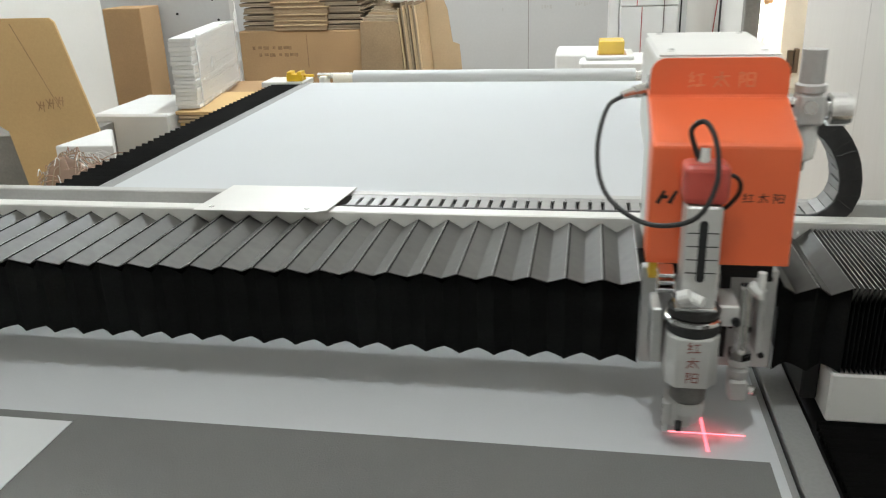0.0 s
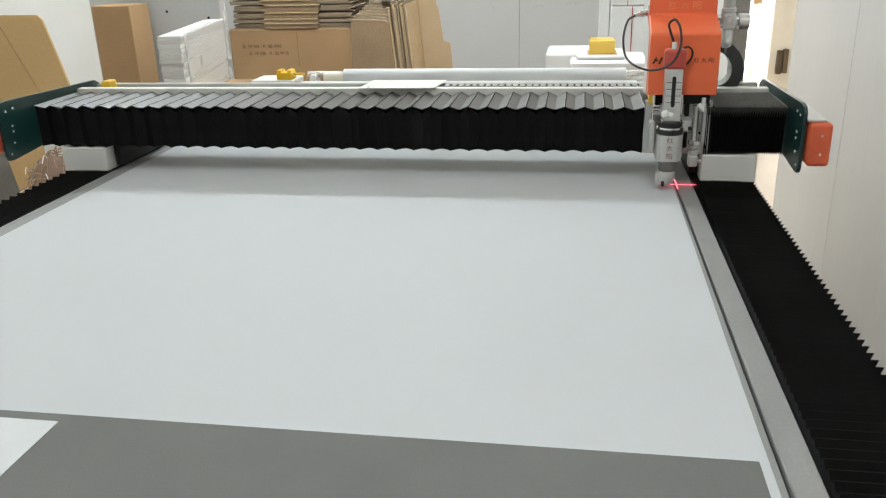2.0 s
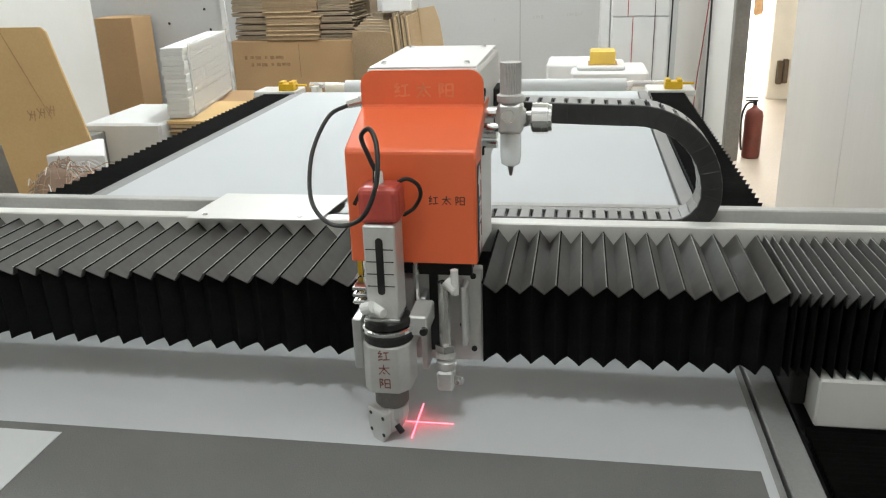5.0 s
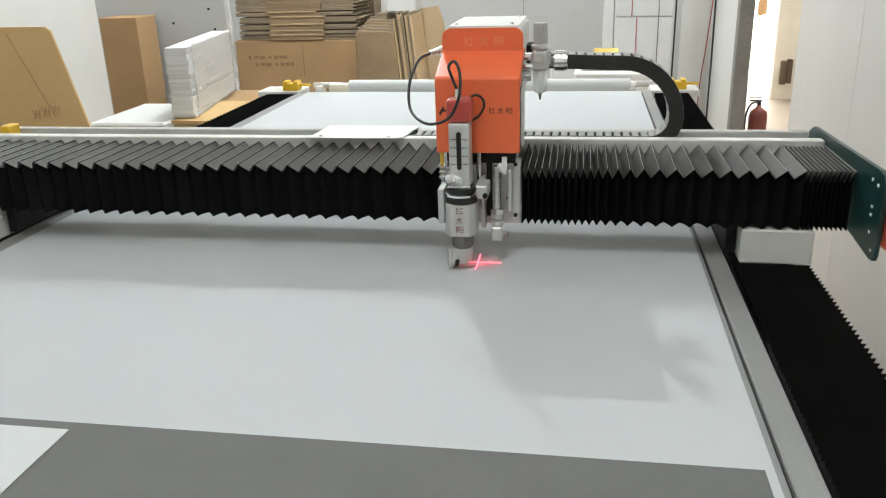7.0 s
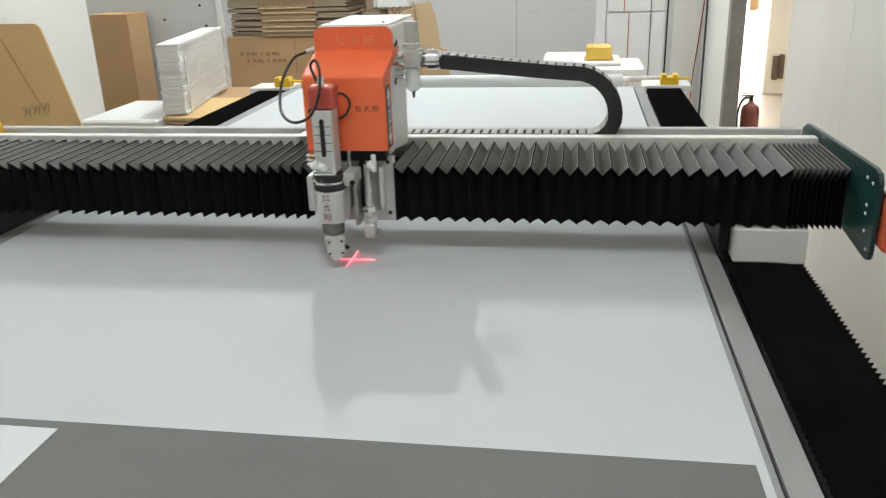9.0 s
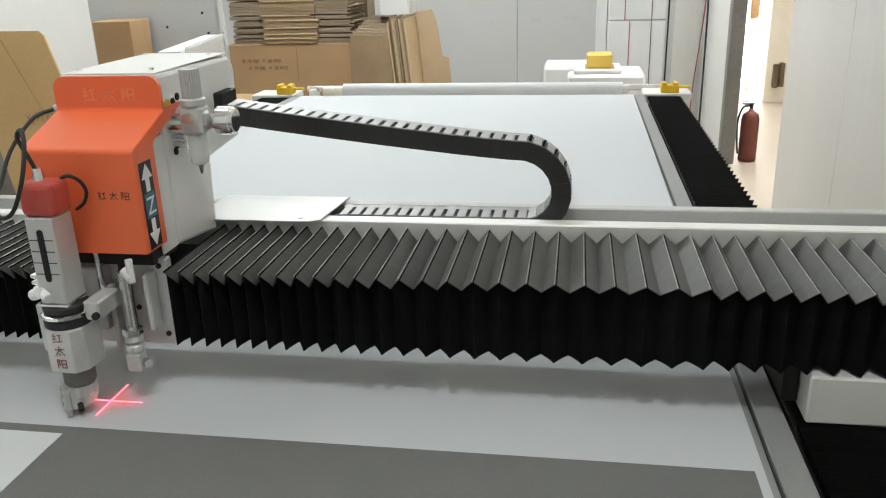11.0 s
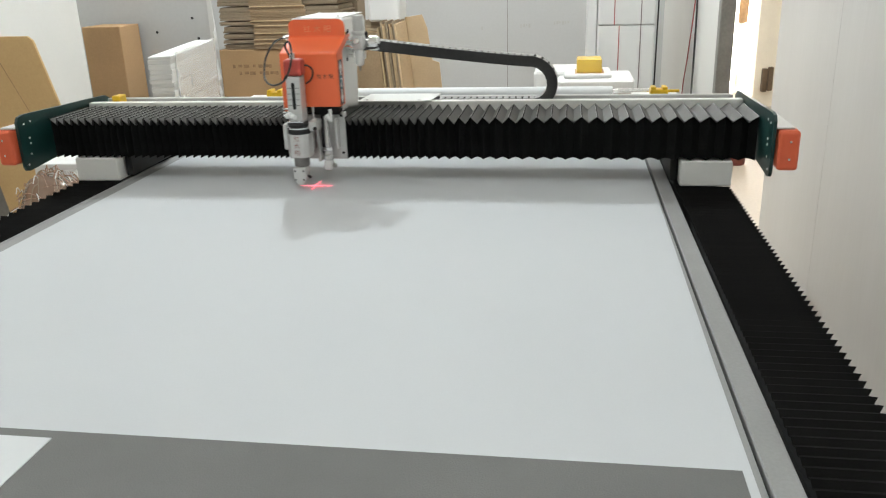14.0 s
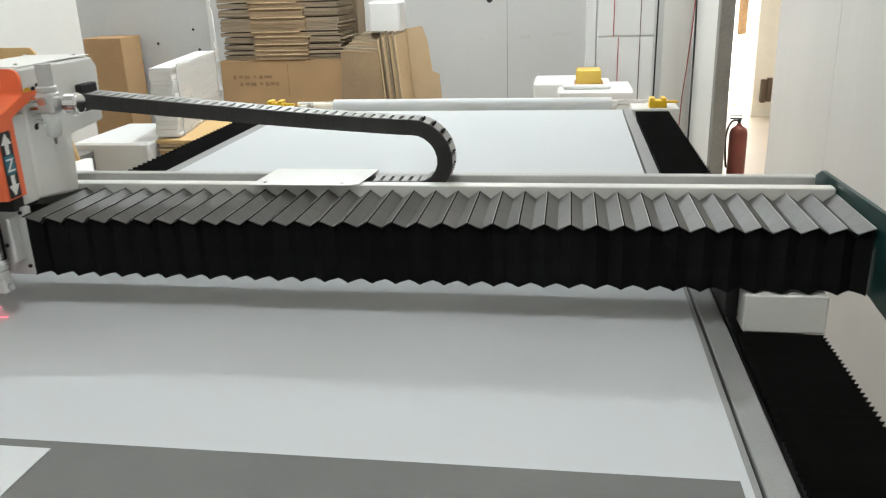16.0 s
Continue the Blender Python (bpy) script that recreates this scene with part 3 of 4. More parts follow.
for y, z in rows:
    outer.append([bm.verts.new((x, y + dy, z)) for x, dy in ((-R, 0.055), (-R, 0.003), (-R + 0.0009, 0.0009), (-R + 0.003, 0.0), (R - 0.003, 0.0), (R - 0.0009, 0.0009), (R, 0.003), (R, 0.055))])
for a, b in zip(outer, outer[1:]):
    for i in range(7):
        bm.faces.new((a[i], a[i + 1], b[i + 1], b[i]))
bmesh.ops.recalc_face_normals(bm, faces=bm.faces[:])
cov = part("front_cover", bm, ORANGE, head, "bent orange powder-coated metal cover")
sol = cov.modifiers.new("thickness", "SOLIDIFY")
sol.thickness, sol.offset = 0.0015, 0
part("cover_top", prism(round_rect(-R, R, T + .4035, T + .4475, 0.018, corners=(1, 1, 0, 0)), "y", 0.1173, 0.1232), ORANGE, head)
# white housing
part("housing", prism([(0.1235, T + .200), (0.255, T + .182), (0.262, T + .30), (0.385, T + .31), (0.392, T + .425), (0.375, T + .445), (0.1235, T + .449)], "x", -0.074, 0.074, 0.006), WHITEPAINT, head, "white sheet-metal housing")
part("housing_lower", box(-0.073, 0.073, 0.078, 0.1235, T + .20, T + .366, 0.002), WHITEPAINT, head)
part("top_lid", box(-0.0705, 0.0705, 0.127, 0.372, T + .4485, T + .4505, 0.0008), WHITEPAINT, head)
for x in (-0.055, 0.055):
    for y in (0.15, 0.34):
        part("screw", cyl((x, y, T + .4515), (x, y, T + .4545), 0.004, n=10), CHROME, head)
# black block drawn in for the shaded gap under the cover
part("underside", box(-0.07, 0.07, 0.05, 0.12, T + .195, T + .226), DARK, head)
part("back_plate", box(-0.081, 0.081, 0.062, 0.078, T + .067, T + .200, 0.0015), SILVER, head, "bare metal mounting plate")
for x, z in ((0.07, .19), (0.03, .125), (0.055, .12), (0.07, .085)):
    part("plate_bolt", cyl((x, 0.062, T + z), (x, 0.0595, T + z), 0.004, n=10), DARK, head)
# faded marks on the cover's brow, dark brush marks on its front
MARK = [[(.27, 1, .05, .72), (.05, .72, .38, .74), (.38, .74, .05, .38), (.05, .38, .42, .45), (.02, .06, .42, .2), (.52, .8, 1, .85), (.76, .83, .76, .15), (.46, .12, 1.06, .17)],
        [(.05, .64, 1, .72), (.5, 1, .48, .6), (.48, .6, .04, .02), (.5, .62, 1, .05), (.40, .24, .56, .08)],
        [(.08, .95, .08, 0), (.08, .93, .36, .9), (.36, .9, .2, .62), (.2, .62, .38, .42), (.38, .42, .12, .3), (.52, .88, .52, .05), (.52, .88, .98, .9), (.98, .9, .98, .02), (.52, .48, .98, .5), (.52, .08, .98, .1)]]
for k in range(3):
    part("brow_mark", strokes(MARK[k], (-0.036 + 0.029 * k, 0.1174, T + .4125), (1, 0, 0), (0, 0, 1), 0.019, 0.0028, (0, -1, 0)), ORANGELT, head)
    part("front_mark", strokes(MARK[k], (0.022 + 0.0165 * k, 0.0218, T + .298), (1, 0, 0), (0, 0, 1), 0.0115, 0.0014, (0, -1, 0)), INK, head, "black brush marks")
part("front_mark", strokes([(0, 0, .5, 1), (.9, 0, 1.4, 1), (.35, .52, .8, .52)], (-0.072, 0.0218, T + .296), (1, 0, 0), (0, 0, 1), 0.015, 0.0050, (0, -1, 0)), INK, head)
# label with arrows on the cover's cheek
lab = part("arrow_label", box(0.0812, 0.0818, 0.030, 0.062, T + .225, T + .345), INK, head, "black label with white arrows and a letter")
part("arrow", prism([(0.046, T + .342), (0.060, T + .322), (0.051, T + .322), (0.051, T + .304), (0.041, T + .304), (0.041, T + .322), (0.032, T + .322)], "x", 0.0818, 0.0824), LABEL, lab)
part("arrow", prism([(0.046, T + .228), (0.060, T + .248), (0.051, T + .248), (0.051, T + .266), (0.041, T + .266), (0.041, T + .248), (0.032, T + .248)], "x", 0.0818, 0.0824), LABEL, lab)
part("blue_field", box(0.0818, 0.0822, 0.033, 0.059, T + .268, T + .302), BLUE, lab)
txt = bpy.data.curves.new("letter", "FONT")
txt.body, txt.size, txt.extrude, txt.align_x = "Z", 0.034, 0.0003, "CENTER"
txt.materials.append(LABEL)
let = new("letter", txt)
let.parent = lab
let.matrix_local = Matrix.Translation((0.0826, 0.046, T + .273)) @ Euler((radians(90), 0, radians(90))).to_matrix().to_4x4()

# knife unit: a part that lifts, with a foot that turns
TX, TY = -0.027, -0.020
knife = new("knife_unit")
knife.parent = head
tagged(knife, "silver oscillating knife unit with square motor tube")
part("motor_tube", box(TX - .0192, TX + .0192, TY - .0225, TY + .0225, T + .172, T + .291, 0.002), SILVER, knife, "square silver motor tube")
part("slot", prism(round_rect(TX - .0045, TX + .0045, T + .204, T + .276, 0.0044), "y", TY - .0232, TY - .0226), DARK, knife, "black slot")
for i in range(4):
    part("scale_line", box(TX - .0165, TX + .0165, TY - .0231, TY - .0226, T + .2145 + .0155 * i, T + .2157 + .0155 * i), INK, knife)
part("lower_cap", box(TX - .024, TX + .021, TY - .024, TY + .02, T + .168, T + .1725, 0.001), CHROME, knife)
part("elbow_fitting", cyl((TX - .016, TY - .022, T + .190), (TX + .004, TY - .037, T + .186), 0.0062, n=12, bm=cyl((TX - .022, TY - .03, T + .188), (TX - .010, TY - .034, T + .193), 0.0075, n=12)), LABEL, knife, "white air fitting", smooth=False)
part("ring", lathe([(0.024, .156), (0.029, .158), (0.030, .166), (0.026, .1685)], 28, (TX, TY, T)), RUBBER, knife, "black rubber ring")
part("ring", lathe([(0.030, .149), (0.0325, .151), (0.0325, .155), (0.030, .1562)], 28, (TX, TY, T)), CHROME, knife, "bright metal ring")
part("ring", lathe([(0.029, .136), (0.031, .138), (0.031, .147), (0.029, .149)], 28, (TX, TY, T)), RUBBER, knife, "black rubber ring")
hold = part("holder", prism([(x + TX, y + TY) for x, y in ((-.030, -.016), (-.019, -.030), (.017, -.030), (.029, -.016), (.031, .02), (.02, .034), (-.02, .034), (-.031, .02))], "z", T + .073, T + .137, 0.0025), SILVER, knife, "bevelled silver tool holder")
for k in range(3):
    part("holder_mark", strokes(MARK[k], (TX - .008, TY - .0302, T + .119 - .019 * k), (1, 0, 0), (0, 0, 1), 0.0140, 0.0013, (0, -1, 0)), REDINK, hold, "red-brown brush marks")
part("clamp", box(TX + .026, TX + .050, TY - .004, TY + .05, T + .142, T + .168, 0.002), SILVER, knife)
part("clamp_screw", cyl((TX + .046, TY - .004, T + .150), (TX + .046, TY - .010, T + .150), 0.005, n=12), DARK, knife)
part("side_block", box(TX - .047, TX - .034, TY + .0, TY + .05, T + .09, T + .160, 0.002), ALU, knife)
for i in range(3):
    part("side_fin", box(TX - .042, TX - .024, TY - .004, TY + .03, T + .182 + .009 * i, T + .187 + .009 * i, 0.001), CHROME, knife)
part("shaft", lathe([(0.019, .045), (0.0215, .049), (0.0215, .073), (0.020, .0735)], 24, (TX, TY, T)), DARKSTEEL, knife, "grey knurled sleeve")
part("red_cap", box(TX - .024, TX + .025, TY - .020, TY + .022, T + .2912, T + .336, 0.008, 3), REDCAP, knife, "dark red plastic cap")
part("plug", cyl((TX - .002, TY, T + .336), (TX - .002, TY, T + .352), 0.0075, 0.006, n=14), CHROME, knife)
foot = new("knife_foot")
foot.parent = knife
foot.location = (TX, TY, T)
part("foot_block", box(-.0165, .0165, -.0190, .004, .012, .046, 0.002), SILVER, foot, "bright steel foot block")
part("foot_pin", cyl((.0165, -.008, .020), (.026, -.008, .014), 0.004, n=10), DARK, foot)
part("foot_body", lathe([(0.012, .012), (0.017, .018), (0.0205, .030), (0.0205, .045)], 20), SILVER, foot)
part("foot_guard", prism([(-0.0185, .044), (0.0185, .044), (0.0175, .014), (0.007, -0.002), (0.0, -0.0035), (-0.007, -0.002), (-0.0175, .014)], "y", -.027, -.019, 0.001), SILVER, foot, "pointed steel blade guard")
for x in (-.012, .012):
    for z in (.012, .036):
        part("foot_screw", cyl((x, -.027, z), (x, -.0275, z), 0.0028, n=8), INK, foot)
# air cylinder beside the knife
air = new("air_cylinder")
air.parent = head
tagged(air, "small steel air cylinder with a pressed fitting")
part("fitting", cyl((.040, .022, T + .198), (.052, .018, T + .188), 0.007, n=12, bm=cyl((.052, .018, T + .182), (.052, .018, T + .215), 0.005, n=12)), LABEL, air, "white air fitting")
part("tube", cyl((.037, .024, T + .108), (.037, .024, T + .196), 0.0075, n=16), STEEL, air)
part("nut", cyl((.037, .024, T + .100), (.037, .024, T + .110), 0.014, n=6), CHROME, air)
part("body", lathe([(0.010, .072), (0.013, .076), (0.013, .085), (0.009, .088), (0.013, .092), (0.012, .100)], 16, (.037, .024, T)), SILVER, air)
part("marker_laser", box(.026, .048, .010, .034, T + .046, T + .074, 0.003), SILVER, air)
part("knob", cyl((.048, .022, T + .058), (.058, .016, T + .058), 0.006, n=12), STEEL, air)
part("bracket", box(.004, .012, .030, .062, T + .066, T + .17, 0.0015), SILVER, head)
part("slide_block", box(-.062, -.004, .030, .062, T + .10, T + .196, 0.002), SILVER, head, "steel slide block")
# black strip painted in for the shaded gap beside the knife unit
part("dark_slot", box(.013, .024, .052, .0615, T + .085, T + .195), DARK, head)
part("slide_rod", cyl((-.064, .026, T + .10), (-.064, .026, T + .222), 0.004, n=12), CHROME, head)
part("slide_rod", cyl((.002, .024, T + .17), (.002, .024, T + .222), 0.004, n=12), CHROME, head)
part("brass_block", box(-.076, -.066, .03, .06, T + .198, T + .222, 0.001), YELLOW, head, "small brass block")
part("bracket", box(.056, .064, .035, .062, T + .10, T + .185, 0.002), SILVER, head)
# filter regulator on the side, with hose coupling to the chain
flt = new("air_filter")
flt.parent = head
tagged(flt, "air filter regulator with clear bowl")
FX, FY, FZ = .112, .147, T + .010
bm = prism([(FX + (.0140 - .0010 * (k % 2)) * math.cos(math.pi * k / 24), FY + (.0140 - .0010 * (k % 2)) * math.sin(math.pi * k / 24)) for k in range(48)], "z", FZ + .402, FZ + .443)
part("knob", bm, BARGREY, flt, "grey ribbed knob")
part("collar", lathe([(0.0165, .392), (0.0180, .394), (0.0180, .401), (0.0150, .403)], 24, (FX, FY, FZ)), SILVER, flt)
part("body", box(FX - .0165, FX + .0165, FY - .016, FY + .016, FZ + .352, FZ + .392, 0.004, bm=box(FX - .020, FX + .020, FY - .009, FY + .009, FZ + .362, FZ + .384, 0.003)), SILVER, flt)
part("bowl", lathe([(0.006, .306), (0.0125, .310), (0.0140, .320), (0.0140, .352)], 20, (FX, FY, FZ)), BOWL, flt, "clear plastic bowl", smooth=True)
part("inner_cup", lathe([(0.006, .328), (0.009, .331), (0.009, .351)], 14, (FX, FY, FZ)), LABEL, flt)
part("drain", lathe([(0.0018, .293), (0.0025, .297), (0.0042, .307)], 10, (FX, FY, FZ)), DARKSTEEL, flt)
part("coupling", lathe([(0.017, -.0135), (0.0205, -.012), (0.0205, .008), (0.0185, .009), (0.0185, .0125), (0.016, .0135)], 28), CHROME, flt, "bright hose coupling").matrix_basis = pose(.152, FY + .018, T + .377, 0, 90, 0)
part("nipple", cyl((FX + .018, FY + .010, T + .377), (.140, FY + .018, T + .377), 0.010, n=14), CHROME, flt)
part("pipe", cyl((.074, FY, T + .388), (FX - .015, FY, T + .388), 0.008, n=12, bm=cyl((.074, FY - .008, T + .370), (FX - .015, FY - .008, T + .370), 0.006, n=12)), CHROME, flt)
part("gauge", cyl((FX - .002, FY - .016, T + .386), (FX - .002, FY - .021, T + .386), 0.0085, n=18), STEEL, flt)
# push-in fittings under the filter
for k in range(2):
    part("fitting", cyl((.074, FY + .004, T + .345 + .013 * k), (.094, FY + .001, T + .345 + .013 * k), 0.0055, n=10), CHROME, flt)
part("chain_bracket", box(.070, .088, .297, .357, T + .340, T + .395, 0.002), DARK, head)
for y, z in ((.16, .405), (.175, .41), (.15, .385), (.15, .335)):
    part("grommet", cyl((.0735, y, T + z), (.076, y, T + z), 0.0055, n=12), DARK, head)
part("warning_dot", cyl((.0735, .143, T + .396), (.0748, .143, T + .396), 0.015, n=20), YELLOW, head, "round yellow label")
# cables
part("cable_plug", cyl((-.074, .175, T + .403), (-.096, .165, T + .399), 0.0085, n=14, bm=cyl((-.096, .165, T + .399), (-.112, .158, T + .396), 0.0065, 0.005, n=14)), STEEL, head)
part("plug_flange", box(-.079, -.074, .160, .190, T + .388, T + .418, 0.001), STEEL, head)
part("cable", tube([(-.110, .158, T + .396), (-.130, .130, T + .386), (-.141, .085, T + .350), (-.136, .045, T + .312), (-.115, .000, T + .295), (-.080, -.040, T + .290), (-.040, -.066, T + .307), (-.021, -.064, T + .345), (-.022, -.045, T + .384), (-.033, -.030, T + .402), (-.045, -.024, T + .392), (-.039, -.021, T + .370), (-.032, TY, T + .352)], 0.0028, steps=10), RUBBER, head, "black looped cable")
part("cable", tube([(TX + .012, TY + .012, T + .330), (TX + .028, TY + .014, T + .338), (TX + .040, TY + .020, T + .330), (TX + .042, TY + .028, T + .314), (TX + .032, TY + .034, T + .296), (TX + .018, TY + .036, T + .286)], 0.0024), RUBBER, head)
# projected laser cross on the belt
bm = bmesh.new()
bmesh.ops.create_circle(bm, cap_ends=True, segments=40, radius=0.055, matrix=Matrix.Translation((0.012, 0.003, T + 0.0034)))
part("laser_halo", bm, LASERHALO, head, "faint red glow round the laser cross")
part("laser_line", box(-0.042, 0.048, -0.0008, 0.0008, T + 0.0038, T + 0.0042), LASER, head, "red laser line")
part("laser_line", box(-0.0008, 0.0008, -0.040, 0.046, T + 0.0044, T + 0.0048), LASER, head, "red laser line")


# ---------------------------------------------------------------- stored goods
def slab(name, x0, x1, y0, y1, z0, z1, material, label, category, group="", bevel=0.004, turn=0.0):
    cx, cy = (x0 + x1) / 2, (y0 + y1) / 2
    ob = tagged(part(name, box(x0 - cx, x1 - cx, y0 - cy, y1 - cy, 0, z1 - z0, bevel), material), label, category, group)
    ob.matrix_basis = pose(cx, cy, z0, 0, 0, turn)
    return ob


def card_pile(x0, x1, y0, y1, z0, z1, n, material, label, jitter=0.02, turn=0.0, seed=1):
    rnd = random.Random(seed)
    cx, cy = (x0 + x1) / 2, (y0 + y1) / 2
    holder = thing("cardboard_stack", label, "cardboard", "cardboard stacks")
    holder.matrix_basis = pose(cx, cy, z0, 0, 0, turn)
    step = (z1 - z0) / n
    for i in range(n):
        jx, jy = rnd.uniform(-jitter, jitter), rnd.uniform(-jitter, jitter)
        part("card", box(x0 - cx + jx, x1 - cx + jx, y0 - cy + jy, y1 - cy + jy, i * step, i * step + step * rnd.uniform(0.55, 0.86)), material if i % 3 else CARDLT, holder)
    return holder


# large flat carton with a pile of folded cartons on top
big = thing("carton", "large flat brown cardboard carton standing on the floor", "carton")
part("body", box(-2.27, -1.262, 5.5, 5.86, 0.0, 0.818, 0.008), CARD, big)
part("fold_line", box(-1.708, -1.703, 5.4975, 5.4995, 0.53, 0.79), CARDPRINT, big, "creased edge")
for r in range(2):
    for i in range(7):
        x = -2.165 + .045 * i + .05 * r + (0.035 if i > 2 else 0)
        part("print_mark", box(x, x + .022 + .012 * (i % 3), 5.4975, 5.4995, .672 - .055 * r + .006 * (i % 2), .700 - .055 * r), CARDPRINT, big, "faded printed mark")
rnd = random.Random(5)
z = 0.822
pile = thing("cardboard_stack", "tall uneven pile of flattened brown cartons", "cardboard", "cardboard stacks")
i = 0
while z < 1.75:
    h = (0.034, 0.026, 0.040, 0.052, 0.030, 0.110, 0.060, 0.036)[i % 8] * rnd.uniform(0.9, 1.1)
    j = rnd.uniform(-0.02, 0.02) - 0.02 * (i % 8 > 4)
    flaps = max(1, round(h / 0.012))
    # bundles of flattened cartons: grey-brown flaps outside, browner boards with pale cut edges between
    for k in range(flaps):
        zk, hk = z + h * k / flaps, h / flaps - 0.0012
        part("card", box(-2.23 + j + rnd.uniform(-0.008, 0.008), -1.245 + j + rnd.uniform(-0.03, 0.01), 5.505 + rnd.uniform(-0.004, 0.004), 5.95, zk, zk + hk), CARDGREY, pile)
        part("board", box(-1.97 + j + rnd.uniform(-0.01, 0.01), -1.53 + j + rnd.uniform(-0.01, 0.01), 5.490 + rnd.uniform(-0.002, 0.002), 5.52, zk, zk + hk), PILEBOARD, pile)
    part("card_edge", box(-1.97 + j, -1.53 + j + rnd.uniform(-0.05, 0.02), 5.482, 5.52, z + h - 0.0005, z + h + 0.0075), CARDEDGE, pile, "pale cut edge")
    z += h + 0.0095
    i += 1
slab("carton", -1.62, -1.265, 6.14, 6.4, 0.0, 1.8, CARDGREY, "dark grey-brown carton behind the pile", "carton")
# bundle of upright cartons
bundle = thing("carton_bundle", "bundle of grey-brown cartons standing on edge", "carton")
for i in range(6):
    x, h = -1.252 + 0.006 * i, 0.885 + 0.016 * i
    part("carton", prism([(x, 0.0), (-0.855 + 0.012 * i, 0.0), (-0.925 + 0.012 * i, h - 0.02), (-0.960 + 0.012 * i, h), (x + 0.03, h + 0.01)], "y", 5.36 + 0.066 * i, 5.418 + 0.066 * i, 0.004), CARDGREY if i % 3 else PILEBOARD, bundle)
lean = thing("leaning_cardboard", "pale brown cardboard sheets leaning on a carton bundle", "cardboard", "leaning sheets")
for i in range(9):
    x, h = -0.848 + 0.0165 * i, 0.975 + 0.022 * ((i * 2) % 3)
    part("sheet", prism([(x, 0.0), (x + .012, 0.0), (x - .085 + .012, h), (x - .085, h)], "y", 5.37 + .012 * ((i * 3) % 4), 5.80), (CARDTAN, CARDGREY, CARDEDGE)[i % 3], lean)
sheet = tagged(part("cardboard_sheet", prism([(-0.70, 0.0), (-0.475, 0.0), (-0.53, 0.66), (-0.585, 0.68), (-0.62, 0.93), (-0.66, 1.04), (-0.80, 1.02), (-0.76, 0.6)], "y", 5.81, 5.825), CARDTAN), "pale cut cardboard sheet leaning upright", "cardboard", "leaning sheets")
slab("foam_box", -1.14, -0.86, 5.70, 6.1, 0.0, 1.0, CARDGREY, "grey-brown carton under a foam box", "carton")
slab("foam_box", -1.05, -0.80, 5.62, 5.9, 1.003, 1.24, FOAM, "white foam box on a carton", "foam box", bevel=0.015)

# narrow pile of white foam sheets, wrapped in film, on the low goods beside the table
fs = thing("foam_stack", "narrow pile of white foam sheets wrapped in loose film", "foam", "foam stacks")
fs.matrix_basis = pose(-1.655, 3.43, 0.604, 0, 0, 10.5)
rnd = random.Random(8)
z = 0.0
while z < 0.375:
    h = rnd.uniform(0.018, 0.027)
    j = rnd.uniform(-0.006, 0.006)
    part("foam_sheet", box(-0.125 + j, j, rnd.uniform(-.008, .008), 1.03, z, z + h - 0.0008, 0.0022), FOAM, fs)
    z += h
# film drawn round the pile: a thin sheet with slack creases
bm = bmesh.new()
path = [(.009, .06 + .97 * k / 40) for k in range(41)]
cols = [[bm.verts.new((x + 0.006 * noise.noise(Vector((y * 4, q * 16 + y * 5, 1.7))) + 0.003 * noise.noise(Vector((y * 13, q * 30 + y * 22, 4.1))), y, -0.01 + 0.41 * q / 14)) for q in range(15)] for x, y in path]
for c, d in zip(cols, cols[1:]):
    for q in range(14):
        bm.faces.new((c[q], d[q], d[q + 1], c[q + 1]))
wrap = part("wrap", bm, FILM, fs, "clear stretch film", smooth=True)
wrap.modifiers.new("thickness", "SOLIDIFY").thickness = 0.001
slab("foam_block", -2.22, -1.765, 3.27, 3.90, 0.0, 0.60, FOAM, "low white foam block on the floor", "foam", "foam blocks", 0.012)
card_pile(-1.758, -1.42, 3.36, 4.0, 0.0, 0.602, 28, CARDTAN, "pile of tan cardboard under the film-wrapped foam", 0.010, 0, 9)
tagged(part("foam_offcut", prism([(-1.84, 2.37), (-1.56, 2.38), (-1.765, 2.72), (-1.80, 2.72)], "z", 0.0, 0.64, 0.006), FOAM), "white wedge-shaped foam offcut beside the table", "foam", "foam blocks")
slab("foam_block", -1.56, -1.24, 2.62, 3.28, 0.0, 0.56, FOAM, "pale foam block beside the rail", "foam", "foam blocks", 0.012)
# tall foam panel behind the pile: shade coloured grey, the torn edge white as lit
rnd = random.Random(21)
edge = [(-1.915 + rnd.uniform(-.010, .010), 0.05 * k) for k in range(39)]
edge = [(-2.89, 1.9), (-2.89, 0.0)] + edge
bm = prism(edge, "y", 4.62, 4.67)
panel = thing("foam_board", "tall white foam panel, coloured grey for its shade, with a torn edge", "foam", "foam boards")
part("panel", bm, WALLFAR, panel)
part("torn_edge", prism([(-1.900 + rnd.uniform(-.012, .010), 0.95 + 0.035 * k) for k in range(28)] + [(-1.928, 1.895), (-1.928, 0.95)], "y", 4.606, 4.6185), FOAM, panel, "torn edge, coloured white as lit")
for x, zz in ((-2.02, 0.985), (-2.32, 1.03), (-2.05, 1.12)):
    part("hole", cyl((x, 4.6185, zz), (x, 4.615, zz), 0.009, n=10), DARK, panel)
slab("carton", -2.70, -2.43, 4.32, 4.58, 0.0, 1.094, CARD, "brown carton standing in front of a foam panel", "carton")
card_pile(-1.92, -1.36, 4.02, 4.56, 0.0, 0.585, 26, CARD, "low pile of flat brown cardboard", 0.012, 0, 3)
# wide sheet of cardboard that leans at the side
lc = thing("leaning_cardboard", "wide pale cardboard panel leaning aslant", "cardboard", "leaning sheets")
